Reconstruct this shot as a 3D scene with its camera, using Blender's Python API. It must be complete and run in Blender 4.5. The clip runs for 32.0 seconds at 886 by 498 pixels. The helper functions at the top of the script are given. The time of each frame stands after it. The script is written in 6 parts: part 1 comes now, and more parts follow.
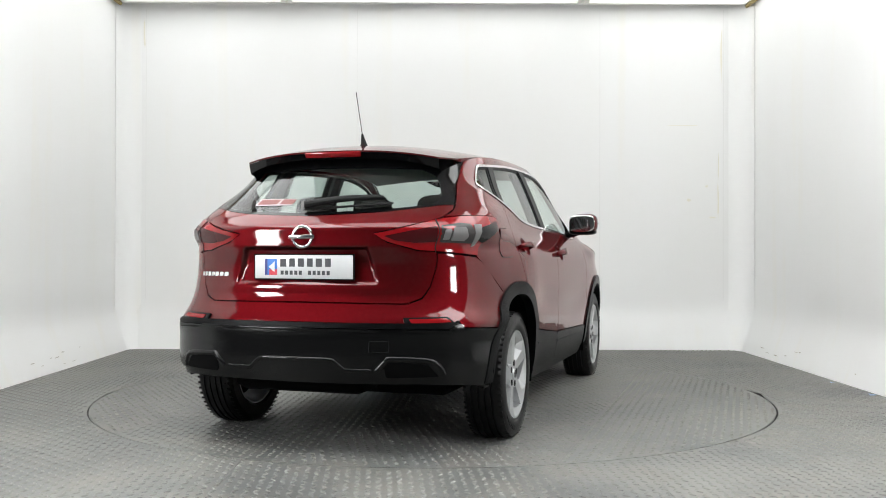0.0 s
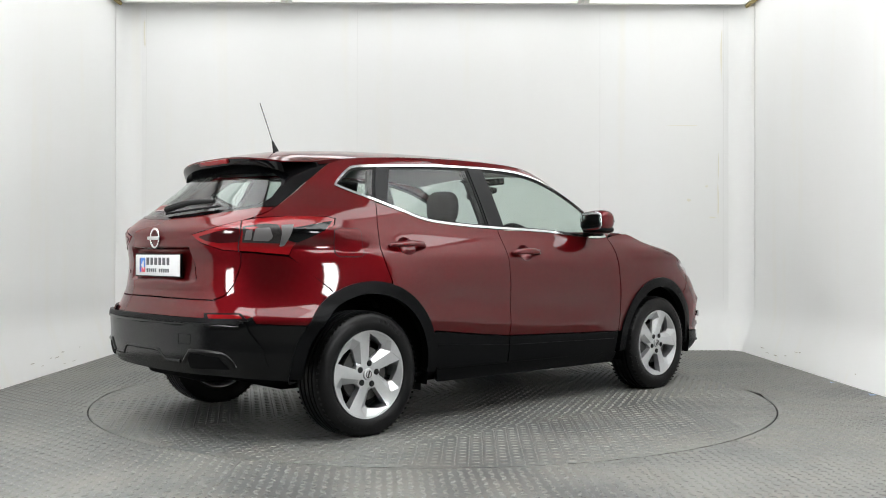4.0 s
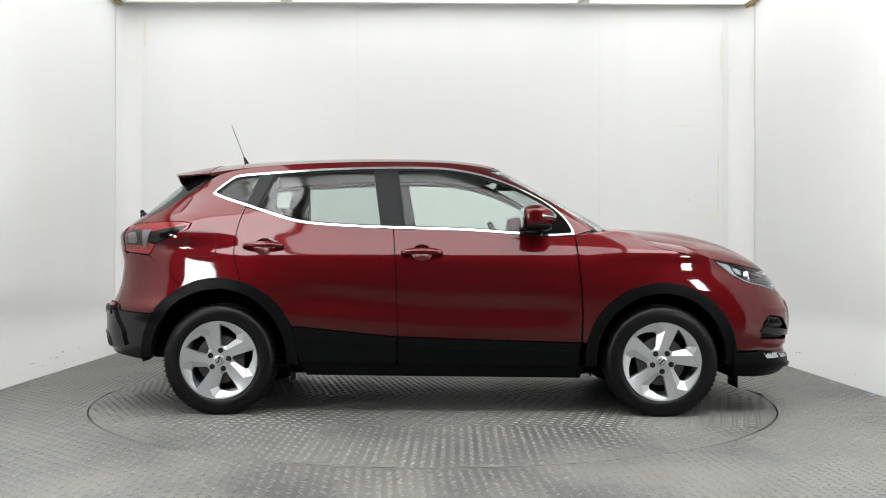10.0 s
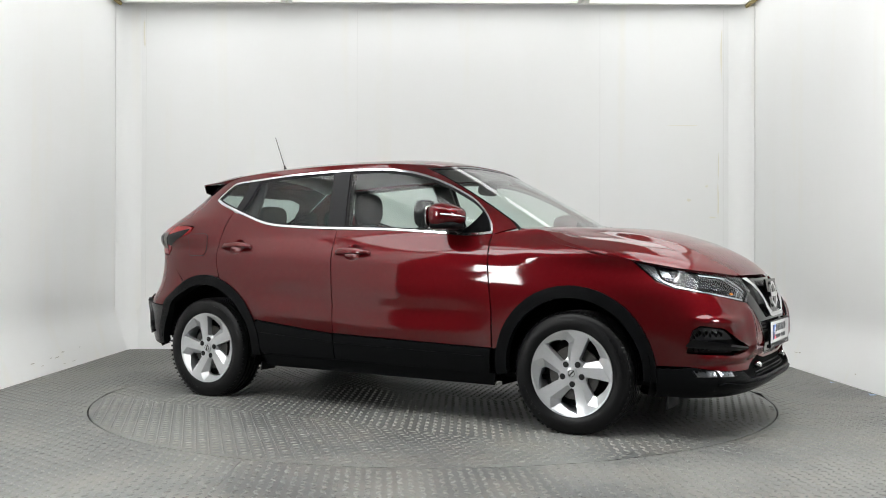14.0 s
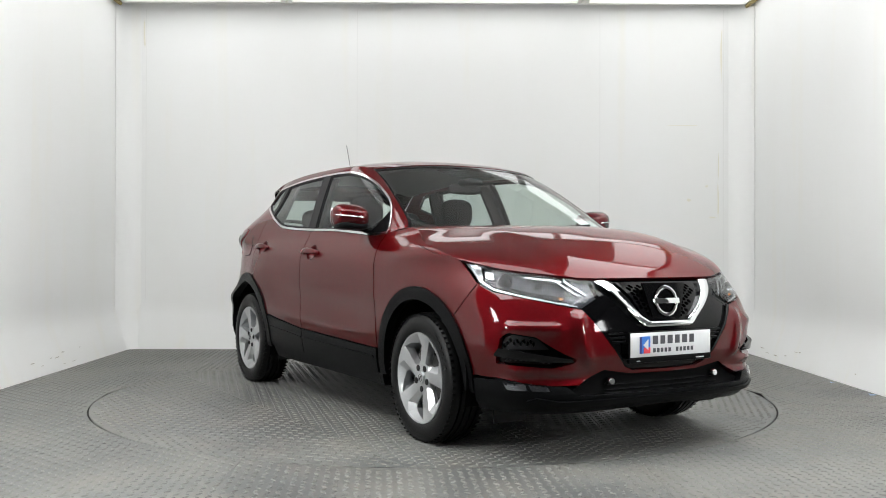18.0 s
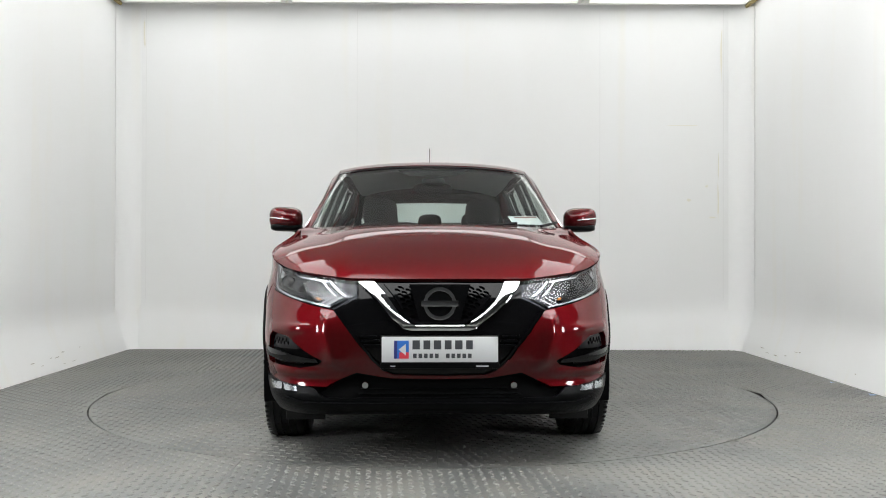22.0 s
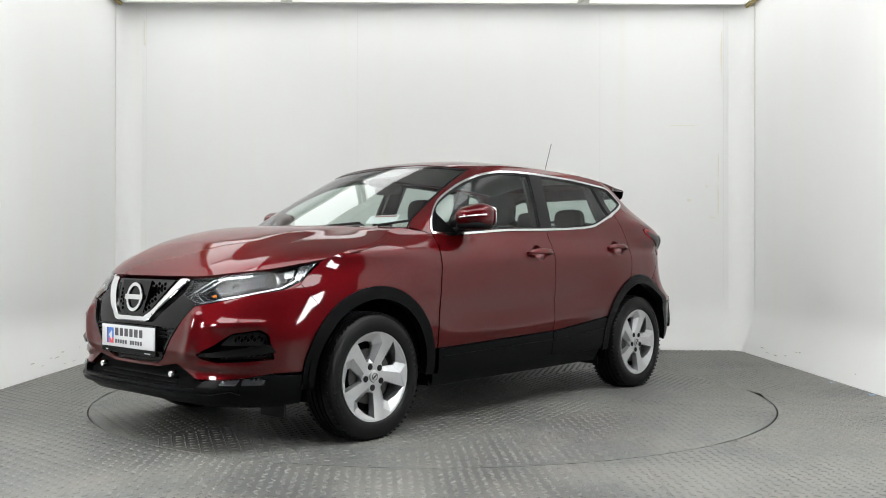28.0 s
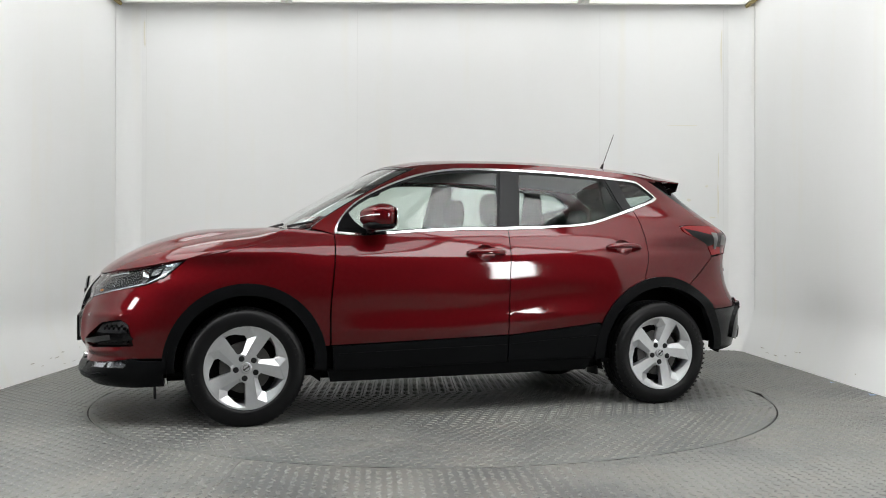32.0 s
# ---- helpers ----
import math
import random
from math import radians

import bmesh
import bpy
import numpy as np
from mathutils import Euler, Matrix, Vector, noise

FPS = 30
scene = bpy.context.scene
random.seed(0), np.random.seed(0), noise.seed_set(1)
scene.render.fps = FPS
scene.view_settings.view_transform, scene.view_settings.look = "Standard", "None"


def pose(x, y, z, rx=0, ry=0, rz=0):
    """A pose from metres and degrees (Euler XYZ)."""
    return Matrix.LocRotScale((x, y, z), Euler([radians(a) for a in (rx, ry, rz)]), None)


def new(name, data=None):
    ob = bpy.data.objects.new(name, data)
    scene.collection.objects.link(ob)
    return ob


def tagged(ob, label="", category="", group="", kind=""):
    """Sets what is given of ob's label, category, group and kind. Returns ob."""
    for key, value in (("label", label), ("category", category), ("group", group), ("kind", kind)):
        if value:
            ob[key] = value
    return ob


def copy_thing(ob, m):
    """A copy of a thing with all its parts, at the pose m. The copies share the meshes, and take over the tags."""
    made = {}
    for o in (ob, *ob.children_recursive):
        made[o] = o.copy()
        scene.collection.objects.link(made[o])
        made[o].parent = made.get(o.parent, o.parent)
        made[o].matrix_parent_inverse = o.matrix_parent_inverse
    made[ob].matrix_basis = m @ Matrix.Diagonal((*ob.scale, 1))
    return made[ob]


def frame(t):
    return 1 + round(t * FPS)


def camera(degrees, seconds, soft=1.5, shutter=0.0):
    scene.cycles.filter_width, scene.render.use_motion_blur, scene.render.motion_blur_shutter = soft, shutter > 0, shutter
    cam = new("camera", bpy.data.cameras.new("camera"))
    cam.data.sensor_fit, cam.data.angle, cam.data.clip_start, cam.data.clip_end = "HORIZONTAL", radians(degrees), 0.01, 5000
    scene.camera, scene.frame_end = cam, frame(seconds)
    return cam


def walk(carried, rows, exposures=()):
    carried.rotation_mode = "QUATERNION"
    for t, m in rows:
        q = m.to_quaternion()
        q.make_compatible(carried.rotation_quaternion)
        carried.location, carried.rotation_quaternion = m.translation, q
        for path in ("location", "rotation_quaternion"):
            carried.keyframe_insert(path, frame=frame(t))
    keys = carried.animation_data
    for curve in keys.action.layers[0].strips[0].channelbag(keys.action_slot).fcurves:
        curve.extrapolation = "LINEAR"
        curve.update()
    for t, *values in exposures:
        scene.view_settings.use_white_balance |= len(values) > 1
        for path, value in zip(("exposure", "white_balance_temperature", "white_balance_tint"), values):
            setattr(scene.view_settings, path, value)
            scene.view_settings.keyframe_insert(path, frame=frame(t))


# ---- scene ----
cam = camera(50.81, 32.0, 1.0)
EYE = pose(0, -6.4514, 0.9697, 90.271, 0, -0.5456) @ pose(0, 0, 0, 0, 0, 0.1156)
walk(cam, [(0, EYE), (32, EYE)], exposures=[(0, 0.56), (2, 0.52), (3.5, 0.47), (6, 0.47), (9, 0.51), (12, 0.50), (14, 0.42), (25, 0.41), (29, 0.37), (32, 0.32)])

# ---- world: the booth stands in a dim hall ----
world = bpy.data.worlds.new("hall")
scene.world = world
world.use_nodes = True
world.node_tree.nodes["Background"].inputs[0].default_value = (0.5, 0.52, 0.55, 1)
world.node_tree.nodes["Background"].inputs[1].default_value = 0.05
BACK_GLOW, SIDE_GLOW, FRONT_GLOW = 1.5, 3.2, 6.4
STRIP_GLOW = 24.0
# ---- materials ----
def material(name, color=(0.5, 0.5, 0.5), rough=0.5, metal=0.0, coat=0.0, coat_rough=0.03, spec=0.5, grain=0.0, grain_size=60.0,
             bump=0.0, bump_size=300.0, rough_var=0.0, emit=None, glow=0.0):
    """A principled surface with two scales of variation in colour, roughness and relief."""
    m = bpy.data.materials.new(name)
    m.use_nodes = True
    nt = m.node_tree
    b = nt.nodes["Principled BSDF"]
    b.inputs["Base Color"].default_value = (*color, 1)
    b.inputs["Roughness"].default_value = rough
    b.inputs["Metallic"].default_value = metal
    b.inputs["Coat Weight"].default_value = coat
    b.inputs["Coat Roughness"].default_value = coat_rough
    b.inputs["Specular IOR Level"].default_value = spec
    if emit:
        b.inputs["Emission Color"].default_value = (*emit, 1)
        b.inputs["Emission Strength"].default_value = glow
    tc = nt.nodes.new("ShaderNodeTexCoord")
    if grain or rough_var:
        n1 = nt.nodes.new("ShaderNodeTexNoise")
        n1.inputs["Scale"].default_value = grain_size
        n1.inputs["Detail"].default_value = 6
        n2 = nt.nodes.new("ShaderNodeTexNoise")
        n2.inputs["Scale"].default_value = grain_size * 0.06
        n2.inputs["Detail"].default_value = 5
        mix = nt.nodes.new("ShaderNodeMath")
        mix.operation = "ADD"
        for n in (n1, n2):
            nt.links.new(tc.outputs["Object"], n.inputs["Vector"])
        nt.links.new(n1.outputs["Fac"], mix.inputs[0])
        nt.links.new(n2.outputs["Fac"], mix.inputs[1])
        if grain:
            ramp = nt.nodes.new("ShaderNodeMapRange")
            ramp.inputs["From Min"].default_value, ramp.inputs["From Max"].default_value = 0.6, 1.4
            ramp.inputs["To Min"].default_value, ramp.inputs["To Max"].default_value = 1 - grain, 1 + grain
            nt.links.new(mix.outputs[0], ramp.inputs["Value"])
            hsv = nt.nodes.new("ShaderNodeHueSaturation")
            hsv.inputs["Color"].default_value = (*color, 1)
            nt.links.new(ramp.outputs[0], hsv.inputs["Value"])
            nt.links.new(hsv.outputs[0], b.inputs["Base Color"])
        if rough_var:
            rr = nt.nodes.new("ShaderNodeMapRange")
            rr.inputs["From Min"].default_value, rr.inputs["From Max"].default_value = 0.6, 1.4
            rr.inputs["To Min"].default_value, rr.inputs["To Max"].default_value = rough - rough_var, rough + rough_var
            nt.links.new(mix.outputs[0], rr.inputs["Value"])
            nt.links.new(rr.outputs[0], b.inputs["Roughness"])
    if bump:
        nb = nt.nodes.new("ShaderNodeTexNoise")
        nb.inputs["Scale"].default_value = bump_size
        nb.inputs["Detail"].default_value = 3
        nt.links.new(tc.outputs["Object"], nb.inputs["Vector"])
        bu = nt.nodes.new("ShaderNodeBump")
        bu.inputs["Strength"].default_value = bump
        bu.inputs["Distance"].default_value = 0.002
        nt.links.new(nb.outputs["Fac"], bu.inputs["Height"])
        nt.links.new(bu.outputs[0], b.inputs["Normal"])
    return m


def glass(name, tint, gloss=1.0, rough=0.0, ior=1.45):
    """Thin glass: tinted see-through with a mirror coat by Fresnel."""
    m = bpy.data.materials.new(name)
    m.use_nodes = True
    nt = m.node_tree
    nt.nodes.clear()
    out = nt.nodes.new("ShaderNodeOutputMaterial")
    tr = nt.nodes.new("ShaderNodeBsdfTransparent")
    tr.inputs[0].default_value = (*tint, 1)
    gl = nt.nodes.new("ShaderNodeBsdfGlossy")
    gl.inputs["Roughness"].default_value = rough
    gl.inputs[0].default_value = (gloss, gloss, gloss, 1)
    lw = nt.nodes.new("ShaderNodeLayerWeight")
    lw.inputs[0].default_value = 0.5
    pw = nt.nodes.new("ShaderNodeMath")
    pw.operation, pw.inputs[1].default_value = "POWER", 5.0
    fr = nt.nodes.new("ShaderNodeMath")
    f0 = ((ior - 1) / (ior + 1)) ** 2
    fr.operation, fr.inputs[1].default_value, fr.inputs[2].default_value = "MULTIPLY_ADD", 0.95, f0
    nt.links.new(lw.outputs["Facing"], pw.inputs[0])
    nt.links.new(pw.outputs[0], fr.inputs[0])
    mx = nt.nodes.new("ShaderNodeMixShader")
    nt.links.new(fr.outputs[0], mx.inputs[0])
    nt.links.new(tr.outputs[0], mx.inputs[1])
    nt.links.new(gl.outputs[0], mx.inputs[2])
    nt.links.new(mx.outputs[0], out.inputs[0])
    return m


PAINT = material("red_metallic_paint", (0.086, 0.0034, 0.0052), 0.54, 1.0, 1.0, 0.05, 0.5, grain=0.10, grain_size=900)
PAINT.node_tree.nodes["Principled BSDF"].inputs["Specular Tint"].default_value = (0.92, 0.28, 0.27, 1)
PAINT.node_tree.nodes["Principled BSDF"].inputs["Coat IOR"].default_value = 1.46
PLASTIC = material("black_grained_plastic", (0.0032, 0.0034, 0.0038), 0.32, 0.0, spec=0.07, grain=0.2, grain_size=200, bump=0.25, bump_size=900, rough_var=0.05)
GLOSS = material("gloss_black", (0.003, 0.003, 0.0034), 0.07, 0.0, 0.0, spec=0.24)
MATT = material("matt_black", (0.0025, 0.0025, 0.0028), 0.75, 0.0, spec=0.05, grain=0.3, grain_size=60)
PLASTIC_SATIN = material("satin_black_bumper_plastic", (0.0035, 0.0037, 0.0040), 0.20, 0.0, spec=0.26, grain=0.15, grain_size=200, bump=0.08, bump_size=900)
STICKER_PALE = material("pale_pink_film", (0.38, 0.33, 0.34), 0.4)
FIN = material("clear_lamp_fin", (0.13, 0.125, 0.125), 0.3, spec=0.3)
SEAL = material("black_rubber_seal", (0.006, 0.006, 0.0065), 0.55, spec=0.25)
CHROME = material("chrome", (0.82, 0.83, 0.84), 0.07, 1.0)
SATIN = material("satin_bright_trim", (0.70, 0.71, 0.72), 0.16, 1.0)
SATIN_BLACK = material("satin_black_trim", (0.006, 0.006, 0.007), 0.42, 0.0, spec=0.2, grain=0.1, grain_size=200)
RUBBER = material("tyre_rubber", (0.0035, 0.0035, 0.0038), 0.36, 0.0, spec=0.20, grain=0.3, grain_size=120, bump=0.2, bump_size=600, rough_var=0.1)
ALLOY = material("silver_alloy", (0.52, 0.53, 0.54), 0.34, 0.8, 0.2, 0.1, grain=0.06, grain_size=700)
STEEL = material("brake_steel", (0.07, 0.068, 0.066), 0.5, 0.9, grain=0.35, grain_size=60, rough_var=0.12)
PANE = glass("window_glass", (0.80, 0.88, 0.84))
SCREEN_GLASS = glass("windscreen_glass", (0.84, 0.91, 0.885), ior=1.75)
PRIVACY = glass("rear_window_glass", (0.66, 0.74, 0.71))
LENS = glass("clear_lamp_lens", (0.95, 0.96, 0.97), ior=1.36)
LAMP_RED = material("red_lamp_body", (0.19, 0.005, 0.007), 0.10, 0.0, 0.0, spec=0.5)
LAMP_SMOKE = material("smoked_lamp_window", (0.040, 0.005, 0.006), 0.08, 0.0, spec=0.35)
LAMP_CLEAR = material("clear_grey_lamp_window", (0.030, 0.027, 0.027), 0.22, 0.0, spec=0.25, grain=0.4, grain_size=90)
LAMP_SILVER = material("lamp_reflector", (0.45, 0.46, 0.48), 0.22, 1.0)
LAMP_CHROME = material("smoked_chrome_lamp_housing", (0.030, 0.031, 0.034), 0.24, 1.0)
LAMP_DARK = material("lamp_housing", (0.003, 0.003, 0.0034), 0.3, 0.0, spec=0.1)
AMBER = material("amber_lens", (0.75, 0.22, 0.02), 0.2, 0.0, 0.8)
FABRIC = material("charcoal_seat_fabric", (0.014, 0.0145, 0.016), 0.9, 0.0, spec=0.12, grain=0.35, grain_size=250, bump=0.5, bump_size=700)
TRIM_DARK = material("dark_cabin_trim", (0.014, 0.0145, 0.016), 0.6, 0.0, spec=0.25, grain=0.2, grain_size=120, bump=0.2, bump_size=600)
TRIM_LIGHT = material("pale_grey_headlining", (0.36, 0.365, 0.355), 0.9, 0.0, spec=0.2, grain=0.06, grain_size=200)
PLATE_WHITE = material("white_plate", (0.66, 0.67, 0.68), 0.25, 0.0, 0.6, grain=0.02, grain_size=30)
INK = material("dark_grey_print", (0.05, 0.052, 0.06), 0.5)
LOGO_BLUE = material("blue_print", (0.03, 0.16, 0.55), 0.4)
LOGO_RED = material("red_print", (0.65, 0.05, 0.07), 0.4)
LOGO_NAVY = material("navy_print", (0.03, 0.04, 0.20), 0.4)


def wall_material():
    """White gloss-painted panels: faint yellow stains and streaks running down, slight waviness."""
    m = material("white_wall_paint", (0.80, 0.80, 0.775), 0.42, 0.0, spec=0.3, rough_var=0.08, grain_size=18)
    nt = m.node_tree
    b = nt.nodes["Principled BSDF"]
    tc = nt.nodes.new("ShaderNodeTexCoord")
    mp = nt.nodes.new("ShaderNodeMapping")
    mp.inputs["Scale"].default_value = (1.3, 1.3, 0.35)
    no = nt.nodes.new("ShaderNodeTexNoise")
    no.inputs["Scale"].default_value, no.inputs["Detail"].default_value = 1.6, 8
    nt.links.new(tc.outputs["Object"], mp.inputs[0])
    nt.links.new(mp.outputs[0], no.inputs["Vector"])
    cr = nt.nodes.new("ShaderNodeValToRGB")
    cr.color_ramp.elements[0].position, cr.color_ramp.elements[0].color = 0.35, (0.865, 0.867, 0.860, 1)
    cr.color_ramp.elements[1].position, cr.color_ramp.elements[1].color = 0.85, (0.850, 0.849, 0.832, 1)
    nt.links.new(no.outputs["Fac"], cr.inputs[0])
    ms = nt.nodes.new("ShaderNodeMapping")
    ms.inputs["Scale"].default_value = (3.2, 3.2, 0.22)
    sk = nt.nodes.new("ShaderNodeTexNoise")
    sk.inputs["Scale"].default_value, sk.inputs["Detail"].default_value = 1.5, 6
    nt.links.new(tc.outputs["Object"], ms.inputs[0])
    nt.links.new(ms.outputs[0], sk.inputs["Vector"])
    mr = nt.nodes.new("ShaderNodeMapRange")
    mr.inputs["From Min"].default_value, mr.inputs["From Max"].default_value, mr.inputs["To Max"].default_value = 0.56, 0.80, 0.42
    nt.links.new(sk.outputs["Fac"], mr.inputs["Value"])
    mx = nt.nodes.new("ShaderNodeMix")
    mx.data_type = "RGBA"
    mx.inputs[7].default_value = (0.845, 0.815, 0.715, 1)
    nt.links.new(mr.outputs[0], mx.inputs[0])
    nt.links.new(cr.outputs[0], mx.inputs[6])
    nt.links.new(mx.outputs[2], b.inputs["Base Color"])
    wv = nt.nodes.new("ShaderNodeTexNoise")
    wv.inputs["Scale"].default_value = 1.3
    bu = nt.nodes.new("ShaderNodeBump")
    bu.inputs["Strength"].default_value, bu.inputs["Distance"].default_value = 0.25, 0.03
    nt.links.new(tc.outputs["Object"], wv.inputs["Vector"])
    nt.links.new(wv.outputs["Fac"], bu.inputs["Height"])
    nt.links.new(bu.outputs[0], b.inputs["Normal"])
    return m


def floor_material(name, base, seed, gloss=0.34):
    """Grey-painted chequer plate, scuffed and dusty."""
    m = material(name, base, 0.48, 0.0, spec=0.5)
    nt = m.node_tree
    b = nt.nodes["Principled BSDF"]
    tc = nt.nodes.new("ShaderNodeTexCoord")
    mp = nt.nodes.new("ShaderNodeMapping")
    mp.inputs["Location"].default_value = (seed, seed * 2, 0)
    nt.links.new(tc.outputs["Object"], mp.inputs[0])
    big, fine = nt.nodes.new("ShaderNodeTexNoise"), nt.nodes.new("ShaderNodeTexNoise")
    big.inputs["Scale"].default_value, big.inputs["Detail"].default_value = 1.1, 8
    fine.inputs["Scale"].default_value, fine.inputs["Detail"].default_value = 26, 8
    fine.inputs["Roughness"].default_value = 0.7
    ad = nt.nodes.new("ShaderNodeMath")
    ad.operation = "MULTIPLY_ADD"
    ad.inputs[1].default_value = 0.7
    for n in (big, fine):
        nt.links.new(mp.outputs[0], n.inputs["Vector"])
    nt.links.new(fine.outputs["Fac"], ad.inputs[0])
    nt.links.new(big.outputs["Fac"], ad.inputs[2])
    cr = nt.nodes.new("ShaderNodeValToRGB")
    e = cr.color_ramp.elements
    e[0].position, e[0].color = 0.58, (base[0] * 0.50, base[1] * 0.50, base[2] * 0.49, 1)
    e[1].position, e[1].color = 1.15 / 1.2, (base[0] * 1.70, base[1] * 1.66, base[2] * 1.58, 1)
    mid = e.new(0.78)
    mid.color = (*base, 1)
    nt.links.new(ad.outputs[0], cr.inputs[0])
    # brown dust in patches and dark specks of rubber
    dust, speck = nt.nodes.new("ShaderNodeTexNoise"), nt.nodes.new("ShaderNodeTexNoise")
    dust.inputs["Scale"].default_value, dust.inputs["Detail"].default_value = 2.3, 9
    dust.inputs["Roughness"].default_value = 0.75
    speck.inputs["Scale"].default_value, speck.inputs["Detail"].default_value = 60, 4
    last = cr.outputs[0]
    for n, lo, hi, most, tone in ((dust, 0.46, 0.66, 0.65, (0.175, 0.162, 0.140)), (speck, 0.64, 0.72, 0.75, (0.022, 0.022, 0.022))):
        nt.links.new(mp.outputs[0], n.inputs["Vector"])
        mr = nt.nodes.new("ShaderNodeMapRange")
        mr.inputs["From Min"].default_value, mr.inputs["From Max"].default_value, mr.inputs["To Max"].default_value = lo, hi, most
        nt.links.new(n.outputs["Fac"], mr.inputs["Value"])
        mx = nt.nodes.new("ShaderNodeMix")
        mx.data_type = "RGBA"
        mx.inputs[7].default_value = (*tone, 1)
        nt.links.new(mr.outputs[0], mx.inputs[0])
        nt.links.new(last, mx.inputs[6])
        last = mx.outputs[2]
    nt.links.new(last, b.inputs["Base Color"])
    rr = nt.nodes.new("ShaderNodeMapRange")
    rr.inputs["From Min"].default_value, rr.inputs["From Max"].default_value = 0.5, 1.1
    rr.inputs["To Min"].default_value, rr.inputs["To Max"].default_value = gloss, gloss + 0.26
    nt.links.new(ad.outputs[0], rr.inputs["Value"])
    nt.links.new(rr.outputs[0], b.inputs["Roughness"])
    bu = nt.nodes.new("ShaderNodeBump")
    bu.inputs["Strength"].default_value, bu.inputs["Distance"].default_value = 0.25, 0.004
    nt.links.new(fine.outputs["Fac"], bu.inputs["Height"])
    nt.links.new(bu.outputs[0], b.inputs["Normal"])
    return m


WALL = wall_material()
FLOOR = floor_material("grey_chequer_plate", (0.098, 0.101, 0.099), 0.0)
DISC = floor_material("turntable_chequer_plate", (0.092, 0.096, 0.095), 7.3)
# studs paler than the plates: wear, plus their reflected light put into the colour
STUD = floor_material("worn_lit_studs", (0.112, 0.115, 0.111), 3.1, 0.30)
GAP = material("dark_gap", (0.02, 0.02, 0.02), 0.8)
DIFFUSER = material("light_diffuser", (0.85, 0.85, 0.83), 0.5, emit=(0.985, 1.0, 1.0), glow=SIDE_GLOW)
BACK_DIFFUSER = material("back_light_diffuser", (0.85, 0.85, 0.83), 0.5, emit=(0.985, 1.0, 1.0), glow=BACK_GLOW)
FRONT_DIFFUSER = material("front_light_diffuser", (0.85, 0.85, 0.83), 0.5, emit=(0.985, 1.0, 1.0), glow=FRONT_GLOW)
STRIP = material("tube_light", (0.9, 0.9, 0.9), 0.4, emit=(0.98, 1.0, 1.0), glow=STRIP_GLOW)
FRAME_WHITE = material("white_metal_frame", (0.72, 0.72, 0.69), 0.4, grain=0.05, grain_size=40)
HALL = material("dark_hall_wall", (0.10, 0.101, 0.103), 0.8, grain=0.2, grain_size=8)
STAIN = material("yellow_stained_sealant", (0.42, 0.33, 0.14), 0.7, grain=0.3, grain_size=40)
CEIL = material("grey_ceiling_sheet", (0.70, 0.70, 0.695), 0.6, grain=0.1, grain_size=10)
STICKER_RED = material("faded_red_print", (0.17, 0.045, 0.04), 0.5)
WALL_SEAM = material("pale_grey_seam", (0.79, 0.79, 0.775), 0.6, grain=0.06, grain_size=30)
WALL_STAIN = material("yellowed_paint_streak", (0.80, 0.775, 0.68), 0.55, grain=0.08, grain_size=25)
SCUFF = material("dark_scuff_marks", (0.48, 0.45, 0.40), 0.8, grain=0.35, grain_size=60)
SCRAP = material("pale_blue_paper", (0.35, 0.45, 0.62), 0.7)
# ---- mesh helpers ----
def link(name, bm, mat, parent=None, label="", smooth=None):
    """One mesh object out of a bmesh."""
    me = bpy.data.meshes.new(name)
    bmesh.ops.recalc_face_normals(bm, faces=bm.faces)
    bm.to_mesh(me)
    bm.free()
    return link_mesh(name, me, mat, parent, label, smooth)


def link_mesh(name, me, mat, parent=None, label="", smooth=None):
    if mat:
        me.materials.append(mat)
    if smooth is not None:
        me.shade_smooth()
        me.set_sharp_from_angle(angle=radians(smooth))
    ob = new(name, me)
    ob.parent = parent
    if label:
        ob["label"] = label
    return ob


def part(name, bm, mat, parent, label="", smooth=35):
    return link(name, bm, mat, parent, label, smooth)


def box(bm, lo, hi, bevel=0.0, m=None):
    """A box from corner to corner, its edges bevelled, added to bm."""
    vs = bmesh.ops.create_cube(bm, size=1)["verts"]
    for v in vs:
        v.co = Vector([(lo[i] + hi[i]) / 2 + v.co[i] * (hi[i] - lo[i]) for i in range(3)])
    if bevel:
        es = list({e for v in vs for e in v.link_edges})
        out = bmesh.ops.bevel(bm, geom=es, offset=bevel, segments=2, profile=0.5, affect="EDGES")
        vs = list({v for f in out["faces"] for v in f.verts} | {v for v in vs if v.is_valid})
    if m:
        bmesh.ops.transform(bm, matrix=m, verts=vs)
    return vs


def tube(bm, pts, radius, sides=8, closed=False):
    """A round bar along points; radius may be a function of 0..1."""
    pts = [Vector(p) for p in pts]
    n = len(pts)
    rings = []
    for i, p in enumerate(pts):
        a = pts[(i - 1) % n] if closed or i else p
        b = pts[(i + 1) % n] if closed or i < n - 1 else p
        d = (b - a).normalized()
        u = d.cross(Vector((0, 0, 1)) if abs(d.z) < 0.9 else Vector((1, 0, 0))).normalized()
        w = d.cross(u)
        r = radius(i / max(1, n - 1)) if callable(radius) else radius
        rings.append([bm.verts.new(p + u * (r * math.cos(k * math.tau / sides)) + w * (r * math.sin(k * math.tau / sides))) for k in range(sides)])
    for i in range(n if closed else n - 1):
        a, b = rings[i], rings[(i + 1) % n]
        for k in range(sides):
            bm.faces.new((a[k], a[(k + 1) % sides], b[(k + 1) % sides], b[k]))
    if not closed:
        bm.faces.new(rings[0][::-1])
        bm.faces.new(rings[-1])


